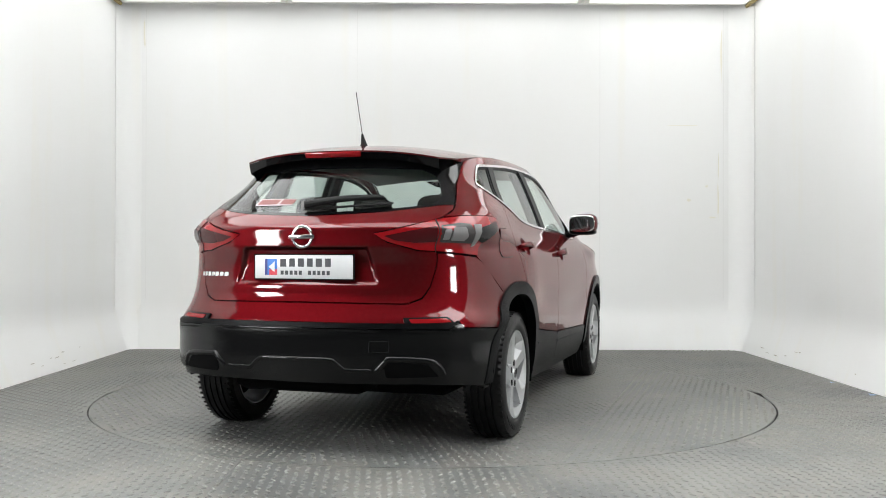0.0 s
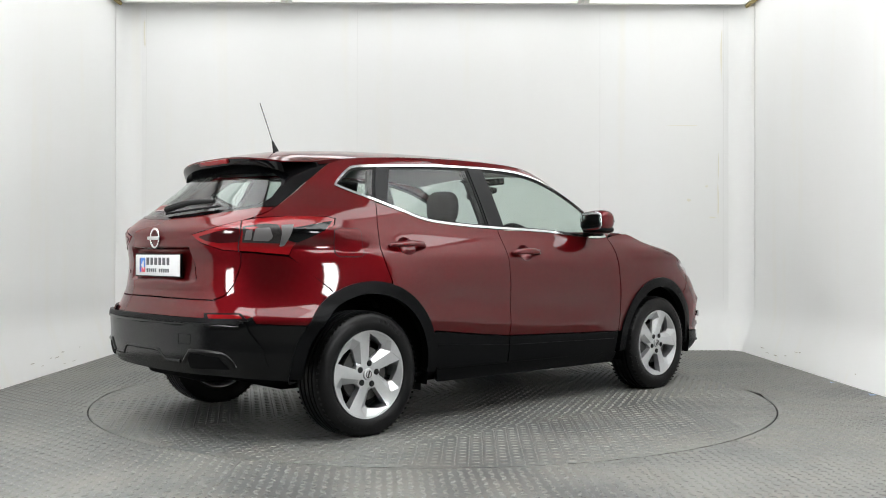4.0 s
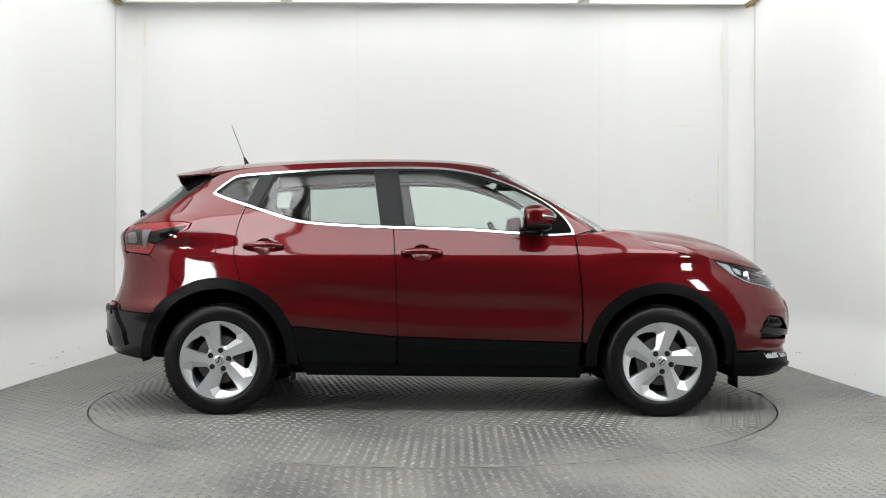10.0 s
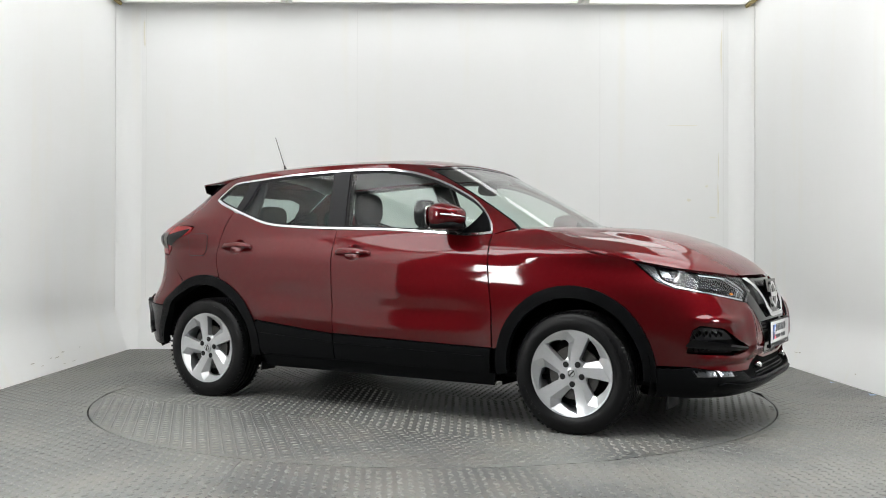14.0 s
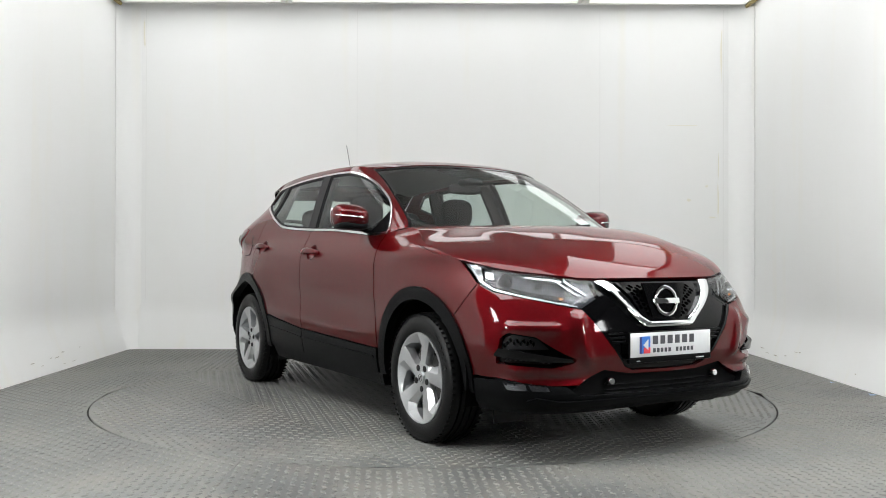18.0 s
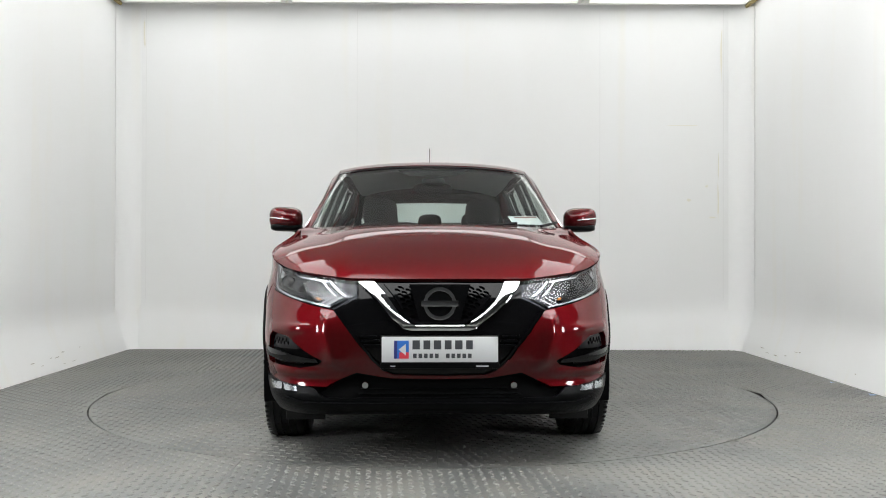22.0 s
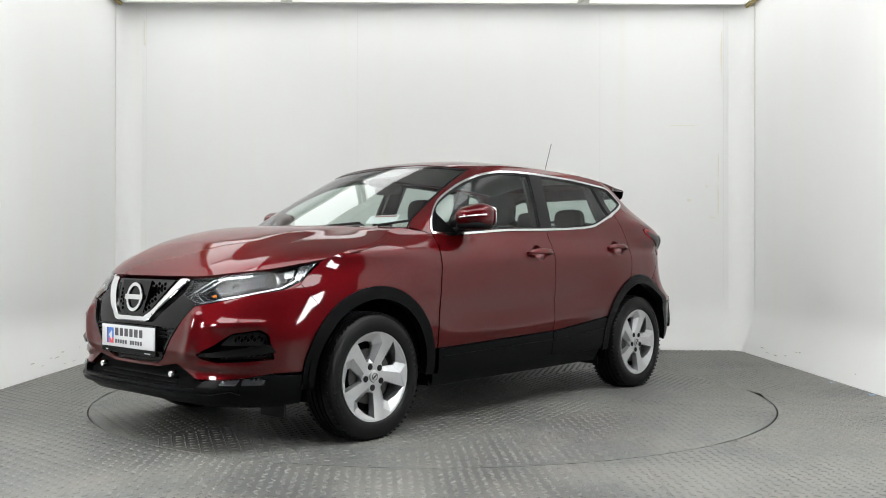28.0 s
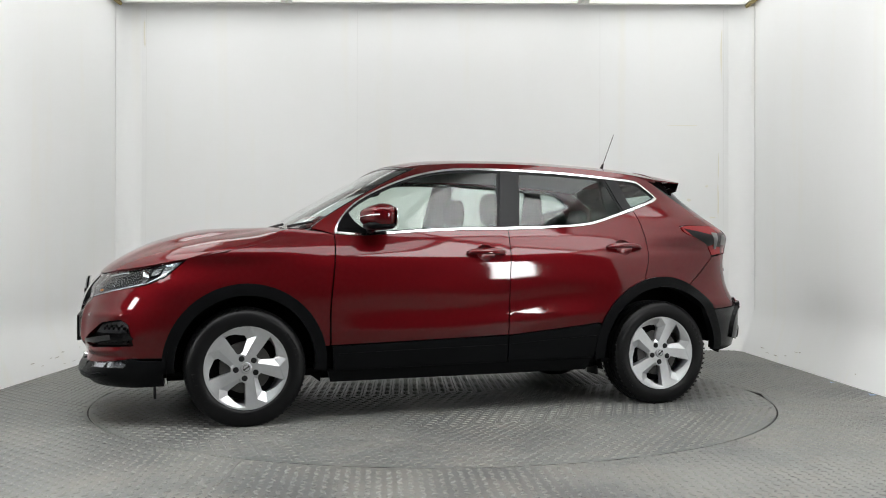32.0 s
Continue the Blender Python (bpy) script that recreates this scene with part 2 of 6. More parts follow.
def lathe(bm, profile, n=64, m=None):
    """Turns (radius, y) profile points about the y axis."""
    rings = []
    for r, y in profile:
        if r < 1e-6:
            rings.append([bm.verts.new((0, y, 0))])
        else:
            rings.append([bm.verts.new((r * math.cos(k * math.tau / n), y, r * math.sin(k * math.tau / n))) for k in range(n)])
    made = [v for r in rings for v in r]
    for a, b in zip(rings, rings[1:]):
        if len(a) == 1 and len(b) == 1:
            continue
        for k in range(n):
            k2 = (k + 1) % n
            if len(a) == 1:
                bm.faces.new((a[0], b[k2], b[k]))
            elif len(b) == 1:
                bm.faces.new((a[k], a[k2], b[0]))
            else:
                bm.faces.new((a[k], a[k2], b[k2], b[k]))
    if m:
        bmesh.ops.transform(bm, matrix=m, verts=made)
    return made


def curve(pts, closed=False, step_len=0.02):
    """Catmull-Rom line through 2D points, sampled evenly enough."""
    n = len(pts)
    out = []
    for i in range(n if closed else n - 1):
        p1, p2 = Vector(pts[i]), Vector(pts[(i + 1) % n])
        p0 = Vector(pts[i - 1]) if closed or i else p1 * 2 - p2
        p3 = Vector(pts[(i + 2) % n]) if closed or i < n - 2 else p2 * 2 - p1
        k = max(1, int((p2 - p1).length / step_len))
        for j in range(k):
            t = j / k
            q = 0.5 * ((2 * p1) + (p2 - p0) * t + (2 * p0 - 5 * p1 + 4 * p2 - p3) * t * t + (3 * p1 - p0 - 3 * p2 + p3) * t ** 3)
            out.append((q.x, q.y))
    if not closed:
        out.append(tuple(pts[-1]))
    return out


def outline(*runs):
    """A closed loop out of several runs that meet in corners; a run of two points is straight."""
    out = []
    for r in runs:
        for q in curve(r):
            if not out or (abs(q[0] - out[-1][0]) + abs(q[1] - out[-1][1])) > 1e-4:
                out.append(q)
    if abs(out[0][0] - out[-1][0]) + abs(out[0][1] - out[-1][1]) < 1e-4:
        out.pop()
    return out


def poly(pts, radius=0.0):
    """A closed loop of straight edges with rounded corners."""
    if not radius:
        return outline(*[(pts[i], pts[(i + 1) % len(pts)]) for i in range(len(pts))])
    out = []
    n = len(pts)
    for i in range(n):
        a, b, c = Vector(pts[i - 1]), Vector(pts[i]), Vector(pts[(i + 1) % n])
        r = min(radius, 0.45 * (a - b).length, 0.45 * (c - b).length)
        p, q = b + (a - b).normalized() * r, b + (c - b).normalized() * r
        for k in range(5):
            t = k / 4
            v = p * (1 - t) ** 2 + b * 2 * t * (1 - t) + q * t * t
            out.append((v.x, v.y))
    res = []
    for i in range(len(out)):
        a, b = Vector(out[i]), Vector(out[(i + 1) % len(out)])
        k = max(1, int((b - a).length / 0.03))
        res += [tuple(a.lerp(b, j / k)) for j in range(k)]
    return res


def inset(loop, d):
    """The loop moved inwards by d."""
    area = sum(a[0] * b[1] - b[0] * a[1] for a, b in zip(loop, loop[1:] + loop[:1]))
    s = d if area > 0 else -d
    n = len(loop)
    out = []
    for i in range(n):
        a, b, c = Vector(loop[i - 1]), Vector(loop[i]), Vector(loop[(i + 1) % n])
        u, v = (b - a).normalized(), (c - b).normalized()
        nrm = Vector((-u.y - v.y, u.x + v.x))
        if nrm.length < 1e-6:
            nrm = Vector((-u.y, u.x))
        nrm.normalize()
        k = max(0.5, nrm.dot(Vector((-u.y, u.x))))
        out.append((b.x + nrm.x * s / k, b.y + nrm.y * s / k))
    return out


def within(loop, pts):
    lp = np.array(loop)
    x, y = pts[:, 0], pts[:, 1]
    res = np.zeros(len(pts), bool)
    for (x1, y1), (x2, y2) in zip(lp, np.roll(lp, -1, 0)):
        if y1 == y2:
            continue
        c = ((y1 > y) != (y2 > y)) & (x < (x2 - x1) * (y - y1) / (y2 - y1) + x1)
        res ^= c
    return res


def tile_loop(loops, grid):
    """Triangles of the flat region inside loops[0] and outside the others."""
    from mathutils.geometry import delaunay_2d_cdt
    pts, edges = [], []
    for lp in loops:
        o = len(pts)
        pts += lp
        edges += [(o + i, o + (i + 1) % len(lp)) for i in range(len(lp))]
    nb = len(pts)
    lo, hi = np.min(loops[0], 0), np.max(loops[0], 0)
    gx, gy = np.meshgrid(np.arange(lo[0] + grid / 2, hi[0], grid), np.arange(lo[1] + grid / 2, hi[1], grid))
    g = np.stack([gx.ravel(), gy.ravel()], 1)
    if len(g):
        ok = within(loops[0], g)
        for lp in loops[1:]:
            ok &= ~within(lp, g)
        g = g[ok]
        if len(g):
            bp = np.array(pts)
            near = np.min(np.hypot(g[:, None, 0] - bp[None, :, 0], g[:, None, 1] - bp[None, :, 1]), 1)
            g = g[near > 0.45 * grid]
            pts = pts + [tuple(q) for q in g]
    v, _, faces, _, _, _ = delaunay_2d_cdt([Vector(q) for q in pts], edges, [], 0, 1e-6)
    v = np.array([tuple(q) for q in v])
    tri = np.array([f for f in faces if len(f) == 3])
    c = v[tri].mean(1)
    ok = within(loops[0], c)
    for lp in loops[1:]:
        ok &= ~within(lp, c)
    return v, tri[ok]


def shell(name, loops, place, mat, parent=None, grid=0.04, off=0.0, thick=0.012, side=1, label="", edge=0.0):
    """A panel: the flat region of the loops laid on a curved surface. place(a, b) gives the point and the normal there.
    off: how far proud it lies; thick: the depth of its turned-in edge; side -1 mirrors it in y."""
    v, tri = tile_loop(loops, grid)
    P, N = [], []
    for a, b in v:
        p, n = place(a, b)
        P.append(p + n * off)
        N.append(n)
    faces = [tuple(t) for t in tri]
    # winding so that faces look outwards
    fixed = []
    for f in faces:
        g = (P[f[1]] - P[f[0]]).cross(P[f[2]] - P[f[0]])
        fixed.append(f if g.dot(N[f[0]]) >= 0 else f[::-1])
    faces = fixed
    used = {}
    for f in faces:
        for i in range(3):
            a, b = f[i], f[(i + 1) % 3]
            used[(a, b)] = used.get((a, b), 0) + 1
    rim = [(a, b) for (a, b) in used if (b, a) not in used]
    nv = len(P)
    outer, inner = {}, {}
    for a, b in rim:
        for q in (a, b):
            if q not in outer:
                outer[q] = len(P)
                P.append(P[q].copy())
                N.append(Vector((0, 0, 0)))
                inner[q] = len(P)
                P.append(P[q] - N[q] * thick)
                N.append(Vector((0, 0, 0)))
        w = (P[b] - P[a]).cross(N[a])
        if w.length > 1e-9:
            w.normalize()
        for q in (a, b):
            N[outer[q]] += w
            N[inner[q]] += w
        faces.append((outer[b], outer[a], inner[a], inner[b]))
    N = [n.normalized() if n.length > 1e-6 else Vector((0, 0, 1)) for n in N]
    if side < 0:
        P = [Vector((p.x, -p.y, p.z)) for p in P]
        N = [Vector((n.x, -n.y, n.z)) for n in N]
        faces = [f[::-1] for f in faces]
    me = bpy.data.meshes.new(name)
    me.from_pydata([tuple(p) for p in P], [], [tuple(int(i) for i in f) for f in faces])
    me.shade_smooth()
    me.normals_split_custom_set_from_vertices([tuple(n) for n in N])
    return link_mesh(name, me, mat, parent, label)


def surface(name, place, nu, nv, mat, parent=None, label="", smooth=40, thick=0.0, bm=None):
    """A grid surface place(u, v) for u, v in 0..1."""
    own = bm is None
    bm = bm or bmesh.new()
    vs = [[bm.verts.new(place(i / nu, j / nv)) for j in range(nv + 1)] for i in range(nu + 1)]
    fs = [bm.faces.new((vs[i][j], vs[i + 1][j], vs[i + 1][j + 1], vs[i][j + 1])) for i in range(nu) for j in range(nv)]
    if thick:
        bmesh.ops.recalc_face_normals(bm, faces=bm.faces)
        bmesh.ops.solidify(bm, geom=fs, thickness=thick)
    if own:
        return link(name, bm, mat, parent, label, smooth)
# ---- body shape of the car: x forward, y to its left, z up, origin on the ground amid the axles ----
def interp(x, knots):
    """Smooth monotone curve through (x, y) knots."""
    xs = [k[0] for k in knots]
    ys = [k[1] for k in knots]
    n = len(xs)
    if x <= xs[0]:
        return ys[0] + (x - xs[0]) * (ys[1] - ys[0]) / (xs[1] - xs[0])
    if x >= xs[-1]:
        return ys[-1] + (x - xs[-1]) * (ys[-1] - ys[-2]) / (xs[-1] - xs[-2])
    i = 0
    while x > xs[i + 1]:
        i += 1
    d = [(ys[k + 1] - ys[k]) / (xs[k + 1] - xs[k]) for k in range(n - 1)]

    def slope(k):
        if k == 0:
            return d[0]
        if k == n - 1:
            return d[-1]
        if d[k - 1] * d[k] <= 0:
            return 0.0
        return 2 * d[k - 1] * d[k] / (d[k - 1] + d[k])
    h = xs[i + 1] - xs[i]
    u = (x - xs[i]) / h
    a, b = slope(i) * h, slope(i + 1) * h
    return (ys[i] * (1 + 2 * u) * (1 - u) ** 2 + a * u * (1 - u) ** 2
            + ys[i + 1] * u * u * (3 - 2 * u) - b * u * u * (1 - u))


def step(x, a, b):
    u = min(1.0, max(0.0, (x - a) / (b - a)))
    return u * u * (3 - 2 * u)


# half width of the body side by height
WIDTH = [(0.18, 0.800), (0.26, 0.842), (0.36, 0.868), (0.47, 0.880), (0.60, 0.893), (0.75, 0.897), (0.88, 0.891),
         (0.96, 0.877), (1.02, 0.851), (1.07, 0.823), (1.12, 0.803), (1.20, 0.775), (1.30, 0.738), (1.40, 0.698),
         (1.50, 0.651), (1.56, 0.600), (1.60, 0.54)]
# centre line of nose, windscreen and tail by height
NOSE = [(0.20, 2.08), (0.26, 2.19), (0.31, 2.215), (0.40, 2.185), (0.50, 2.212), (0.60, 2.215), (0.70, 2.195),
        (0.78, 2.165), (0.845, 2.12), (0.90, 2.09), (0.95, 2.06), (1.0, 2.0), (1.1, 1.8)]
SCREEN = [(1.04, 1.22), (1.14, 1.055), (1.25, 0.87), (1.35, 0.695), (1.45, 0.515), (1.50, 0.42), (1.55, 0.32), (1.60, 0.21)]
TAIL = [(0.20, -2.02), (0.28, -2.10), (0.36, -2.135), (0.48, -2.16), (0.58, -2.16), (0.63, -2.152), (0.70, -2.125),
        (0.78, -2.10), (0.90, -2.09), (1.00, -2.105), (1.08, -2.105), (1.14, -2.06), (1.20, -1.985), (1.30, -1.875),
        (1.40, -1.76), (1.50, -1.645), (1.58, -1.55)]


def tabled(knots, lo, hi, n=3000):
    """The same curve looked up in a fine table, for speed."""
    vals = [interp(lo + (hi - lo) * k / n, knots) for k in range(n + 1)]

    def at(z):
        f = (z - lo) / (hi - lo) * n
        if f <= 0 or f >= n:
            return interp(z, knots)
        i = int(f)
        return vals[i] + (vals[i + 1] - vals[i]) * (f - i)
    return at


width_at, nose_at = tabled(WIDTH, 0.1, 1.7), tabled(NOSE, 0.1, 1.7)
screen_at, tail_at = tabled(SCREEN, 0.9, 1.7), tabled(TAIL, 0.1, 1.7)


def half_width(x, z):
    w = width_at(z)
    # plan taper to the ends, haunches over the wheels
    w -= (0.030 - 0.018 * (1 - step(z, 0.5, 0.8))) * step(x, 0.75, 2.0) + 0.02 * step(x, 0.2, 1.0) * step(z, 1.0, 1.1)
    w -= 0.065 * step(-x, 0.9, 1.9) * step(z, 0.3, 0.9) * (1 - step(z, 0.98, 1.08))
    w += 0.016 * step(-x, 0.9, 1.6) * step(z, 1.0, 1.1) * (1 - step(z, 1.14, 1.26))
    w -= 0.060 * step(-x, 0.7, 1.7) * step(z, 1.18, 1.36)
    w += 0.012 * math.exp(-((x - 1.323) / 0.42) ** 2 - ((z - 0.78) / 0.13) ** 2)
    w += 0.016 * math.exp(-((x + 1.323) / 0.45) ** 2 - ((z - 0.80) / 0.16) ** 2)
    w += 0.022 * step(x, 0.85, 1.3) * math.exp(-((z - 0.985) / 0.06) ** 2)
    # hollow under the tail lamp and the flare below it
    w += step(-x, 1.15, 1.5) * (0.028 * math.exp(-((z - 0.63) / 0.055) ** 2) - 0.011 * math.exp(-((z - 0.81) / 0.12) ** 2))
    # hollow of the lower doors, rising to the rear
    ridge = 0.545 + 0.085 * step(-x, -0.3, 1.0)
    w -= (0.005 + 0.006 * math.exp(-((x + 0.58) / 0.30) ** 2) + 0.004 * math.exp(-((x - 0.35) / 0.35) ** 2)) * math.exp(-((z - ridge - 0.085) / 0.075) ** 2) * step(x, -1.1, -0.7) * step(-x, -0.95, -0.6)
    w += 0.005 * math.exp(-((z - ridge + 0.035) / 0.05) ** 2) * step(x, -1.1, -0.7) * step(-x, -0.95, -0.6)
    # shoulder crease at handle height
    w += 0.0035 * math.exp(-((z - 0.925 + 0.03 * x) / 0.045) ** 2) * step(x, -1.75, -1.0) * step(-x, -1.4, -0.7)
    return w


ARC = {"nose": 1.55, "screen": 1.25, "tail": 1.45}


def bez(p0, p1, p2, p3, t):
    a = (1 - t) ** 3
    b, c, d = 3 * t * (1 - t) ** 2, 3 * t * t * (1 - t), t ** 3
    return (a * p0[0] + b * p1[0] + c * p2[0] + d * p3[0], a * p0[1] + b * p1[1] + c * p2[1] + d * p3[1])


def skin(s, z, upper=False):
    """Point of the body's side at run s and height z, on the +y side; s equals x along the flank and goes on round
    the corners to the middle of the nose (or the windscreen, if upper) and of the tail."""
    if s >= 0:
        if upper:
            end = screen_at(z)
            start, a, b, arc = end - 0.50, 0.92, 0.86, ARC["screen"]
        else:
            end = nose_at(z)
            start = end - 0.95
            k = 1 - step(z, 0.48, 0.92)
            a, b, arc = 0.80 + 0.18 * k, 0.73 + 0.13 * k, ARC["nose"]
        sign = 1
    else:
        end = tail_at(z)
        start = end + 0.62
        a, b, arc = 0.74, 0.74, ARC["tail"]
        sign = -1
    if (s - start) * sign <= 0:
        return Vector((s, half_width(s, z), z))
    t = (s - start) * sign / arc
    w = half_width(start, z)
    dw = (half_width(start + 0.01 * sign, z) - w) / 0.01
    reach = (end - start) * sign
    x, y = bez((start, w), (start + sign * a * reach, w + dw * a * reach), (end, b * w), (end, 0.0), min(t, 2 - t))
    return Vector((x, y if t <= 1 else -y, z))


def skin_normal(s, z, upper=False):
    e = 0.004
    a = skin(s + e, z, upper) - skin(s - e, z, upper)
    b = skin(s, z + e, upper) - skin(s, z - e, upper)
    n = b.cross(a)
    return n.normalized()


def nose_run(y, z, upper=False):
    """The run s at which the nose or windscreen has that y."""
    end = (screen_at if upper else nose_at)(z)
    lo, hi = (end - 0.6, end - 0.50 + ARC["screen"]) if upper else (end - 1.0, end - 0.95 + ARC["nose"])
    for _ in range(40):
        mid = (lo + hi) / 2
        if skin(mid, z, upper).y > y:
            lo = mid
        else:
            hi = mid
    return lo
# ---- the photo booth ----
def slab(name, lo, hi, mat, parent=None, label="", bevel=0.0):
    bm = bmesh.new()
    box(bm, lo, hi, bevel)
    return link(name, bm, mat, parent, label)


HALF, BACK, MOUTH, FRONT, TOP = 3.20, 3.08, -2.4, -4.2, 3.50
TABLE = 2.234


def lozenges(spots, size, height):
    """Raised lens-shaped studs of chequer plate: (x, y, turn) each."""
    a, b = size
    shape = np.array([(-a, 0, 0), (0, -b, 0), (a, 0, 0), (0, b, 0), (-a * 0.45, 0, height), (a * 0.45, 0, height)])
    faces = np.array([(0, 1, 4), (1, 5, 4), (1, 2, 5), (2, 3, 5), (3, 4, 5), (3, 0, 4)])
    c, s = np.cos(spots[:, 2]), np.sin(spots[:, 2])
    x = c[:, None] * shape[None, :, 0] - s[:, None] * shape[None, :, 1] + spots[:, 0:1]
    y = s[:, None] * shape[None, :, 0] + c[:, None] * shape[None, :, 1] + spots[:, 1:2]
    z = np.broadcast_to(shape[None, :, 2], x.shape)
    v = np.stack([x, y, z], 2).reshape(-1, 3)
    f = (faces[None] + 6 * np.arange(len(spots))[:, None, None]).reshape(-1, 3)
    return v, f


def studs(name, keep, area, mat, parent, label, pitch=0.036, turn=0.0, z=0.0, size=(0.0165, 0.0058)):
    """Chequer pattern over an area, studs in alternating directions."""
    x0, y0, x1, y1 = area
    r = math.hypot(max(abs(x0), abs(x1)), max(abs(y0), abs(y1))) + 0.1
    n = int(2 * r / pitch) + 1
    i, j = np.meshgrid(np.arange(n), np.arange(n))
    px, py = (i - n / 2) * pitch, (j - n / 2) * pitch
    c, s = math.cos(turn), math.sin(turn)
    X, Y = c * px - s * py, s * px + c * py
    A = np.where((i + j) % 2 == 0, turn + math.pi / 4, turn - math.pi / 4)
    sp = np.stack([X.ravel(), Y.ravel(), A.ravel()], 1)
    ok = (sp[:, 0] > x0) & (sp[:, 0] < x1) & (sp[:, 1] > y0) & (sp[:, 1] < y1)
    sp = sp[ok]
    sp = sp[keep(sp[:, 0], sp[:, 1])]
    v, f = lozenges(sp, size, 0.0042)
    v[:, 2] += z
    me = bpy.data.meshes.new(name)
    me.from_pydata(v.tolist(), [], f.tolist())
    ob = link_mesh(name, me, mat, parent, label)
    return tagged(ob, kind="stuff")


def build_floor():
    seams = [-3.6, -1.96, -0.90, 0.96, 2.03, 3.6]
    root = tagged(new("floor"), "grey-painted chequer plate floor with dusty scuffed sheets and a round turntable opening", "floor", kind="structure")
    for x0, x1 in zip(seams, seams[1:]):
        g = 0.0015
        # cut the turntable's round opening out of the sheet
        r = TABLE + 0.007
        bm = bmesh.new()
        ys = sorted({-9.0, BACK + 0.3})
        xs = np.linspace(x0 + g, x1 - g, 40)
        for side in (-1, 1):
            lower, upper = [], []
            for x in xs:
                h = math.sqrt(max(0.0, r * r - x * x)) if abs(x) < r else 0.0
                lower.append(bm.verts.new((x, side * h, 0)))
                upper.append(bm.verts.new((x, ys[0] if side < 0 else ys[1], 0)))
            for k in range(len(xs) - 1):
                q = (lower[k], lower[k + 1], upper[k + 1], upper[k])
                bm.faces.new(q if side > 0 else q[::-1])
        bmesh.ops.remove_doubles(bm, verts=bm.verts, dist=0.0005)
        fs = list(bm.faces)
        out = bmesh.ops.extrude_face_region(bm, geom=fs)
        for v in out["geom"]:
            if isinstance(v, bmesh.types.BMVert):
                v.co.z -= 0.006
        part("floor_plate", bm, FLOOR, root, smooth=None)
    studs("tread_studs", lambda x, y: (np.hypot(x, y) > TABLE + 0.03), (-3.05, -3.9, 3.05, 2.95), STUD, root,
          "raised studs of the chequer plate", pitch=0.045, turn=0.06, z=0.0, size=(0.0190, 0.0072))
    slab("subfloor", (-3.7, -9.2, -0.15), (3.7, 3.5, -0.03), GAP, root)


def build_turntable():
    root = tagged(new("turntable"), "round grey chequer plate turntable set flush in the floor", "turntable")
    bounds = [-2.3, -1.22, -0.02, 1.18, 2.3]
    turns = [0.0, math.pi / 2 + 0.5, 0.25, 0.8]
    r = TABLE - 0.004
    for k, (y0, y1) in enumerate(zip(bounds, bounds[1:])):
        a, b = max(y0, -r) + 0.0012, min(y1, r) - 0.0012
        bm = bmesh.new()
        ys = np.linspace(a, b, 48)
        rows = []
        for y in ys:
            h = math.sqrt(max(1e-6, r * r - y * y))
            rows.append([bm.verts.new((h * q, y, 0)) for q in (-1, -0.5, 0, 0.5, 1)])
        for p, q in zip(rows, rows[1:]):
            for i in range(4):
                bm.faces.new((p[i], p[i + 1], q[i + 1], q[i]))
        out = bmesh.ops.extrude_face_region(bm, geom=list(bm.faces))
        for v in out["geom"]:
            if isinstance(v, bmesh.types.BMVert):
                v.co.z -= 0.008
        pl = part("turntable_plate", bm, DISC, root, smooth=None)
        studs("tread_studs", lambda x, y, a=a, b=b: (np.hypot(x, y) < r - 0.02) & (y > a + 0.012) & (y < b - 0.012), (-2.3, -2.3, 2.3, 2.3),
              STUD, pl, "raised studs of the chequer plate", pitch=0.046, turn=turns[k], size=(0.0185, 0.0070))
    return root


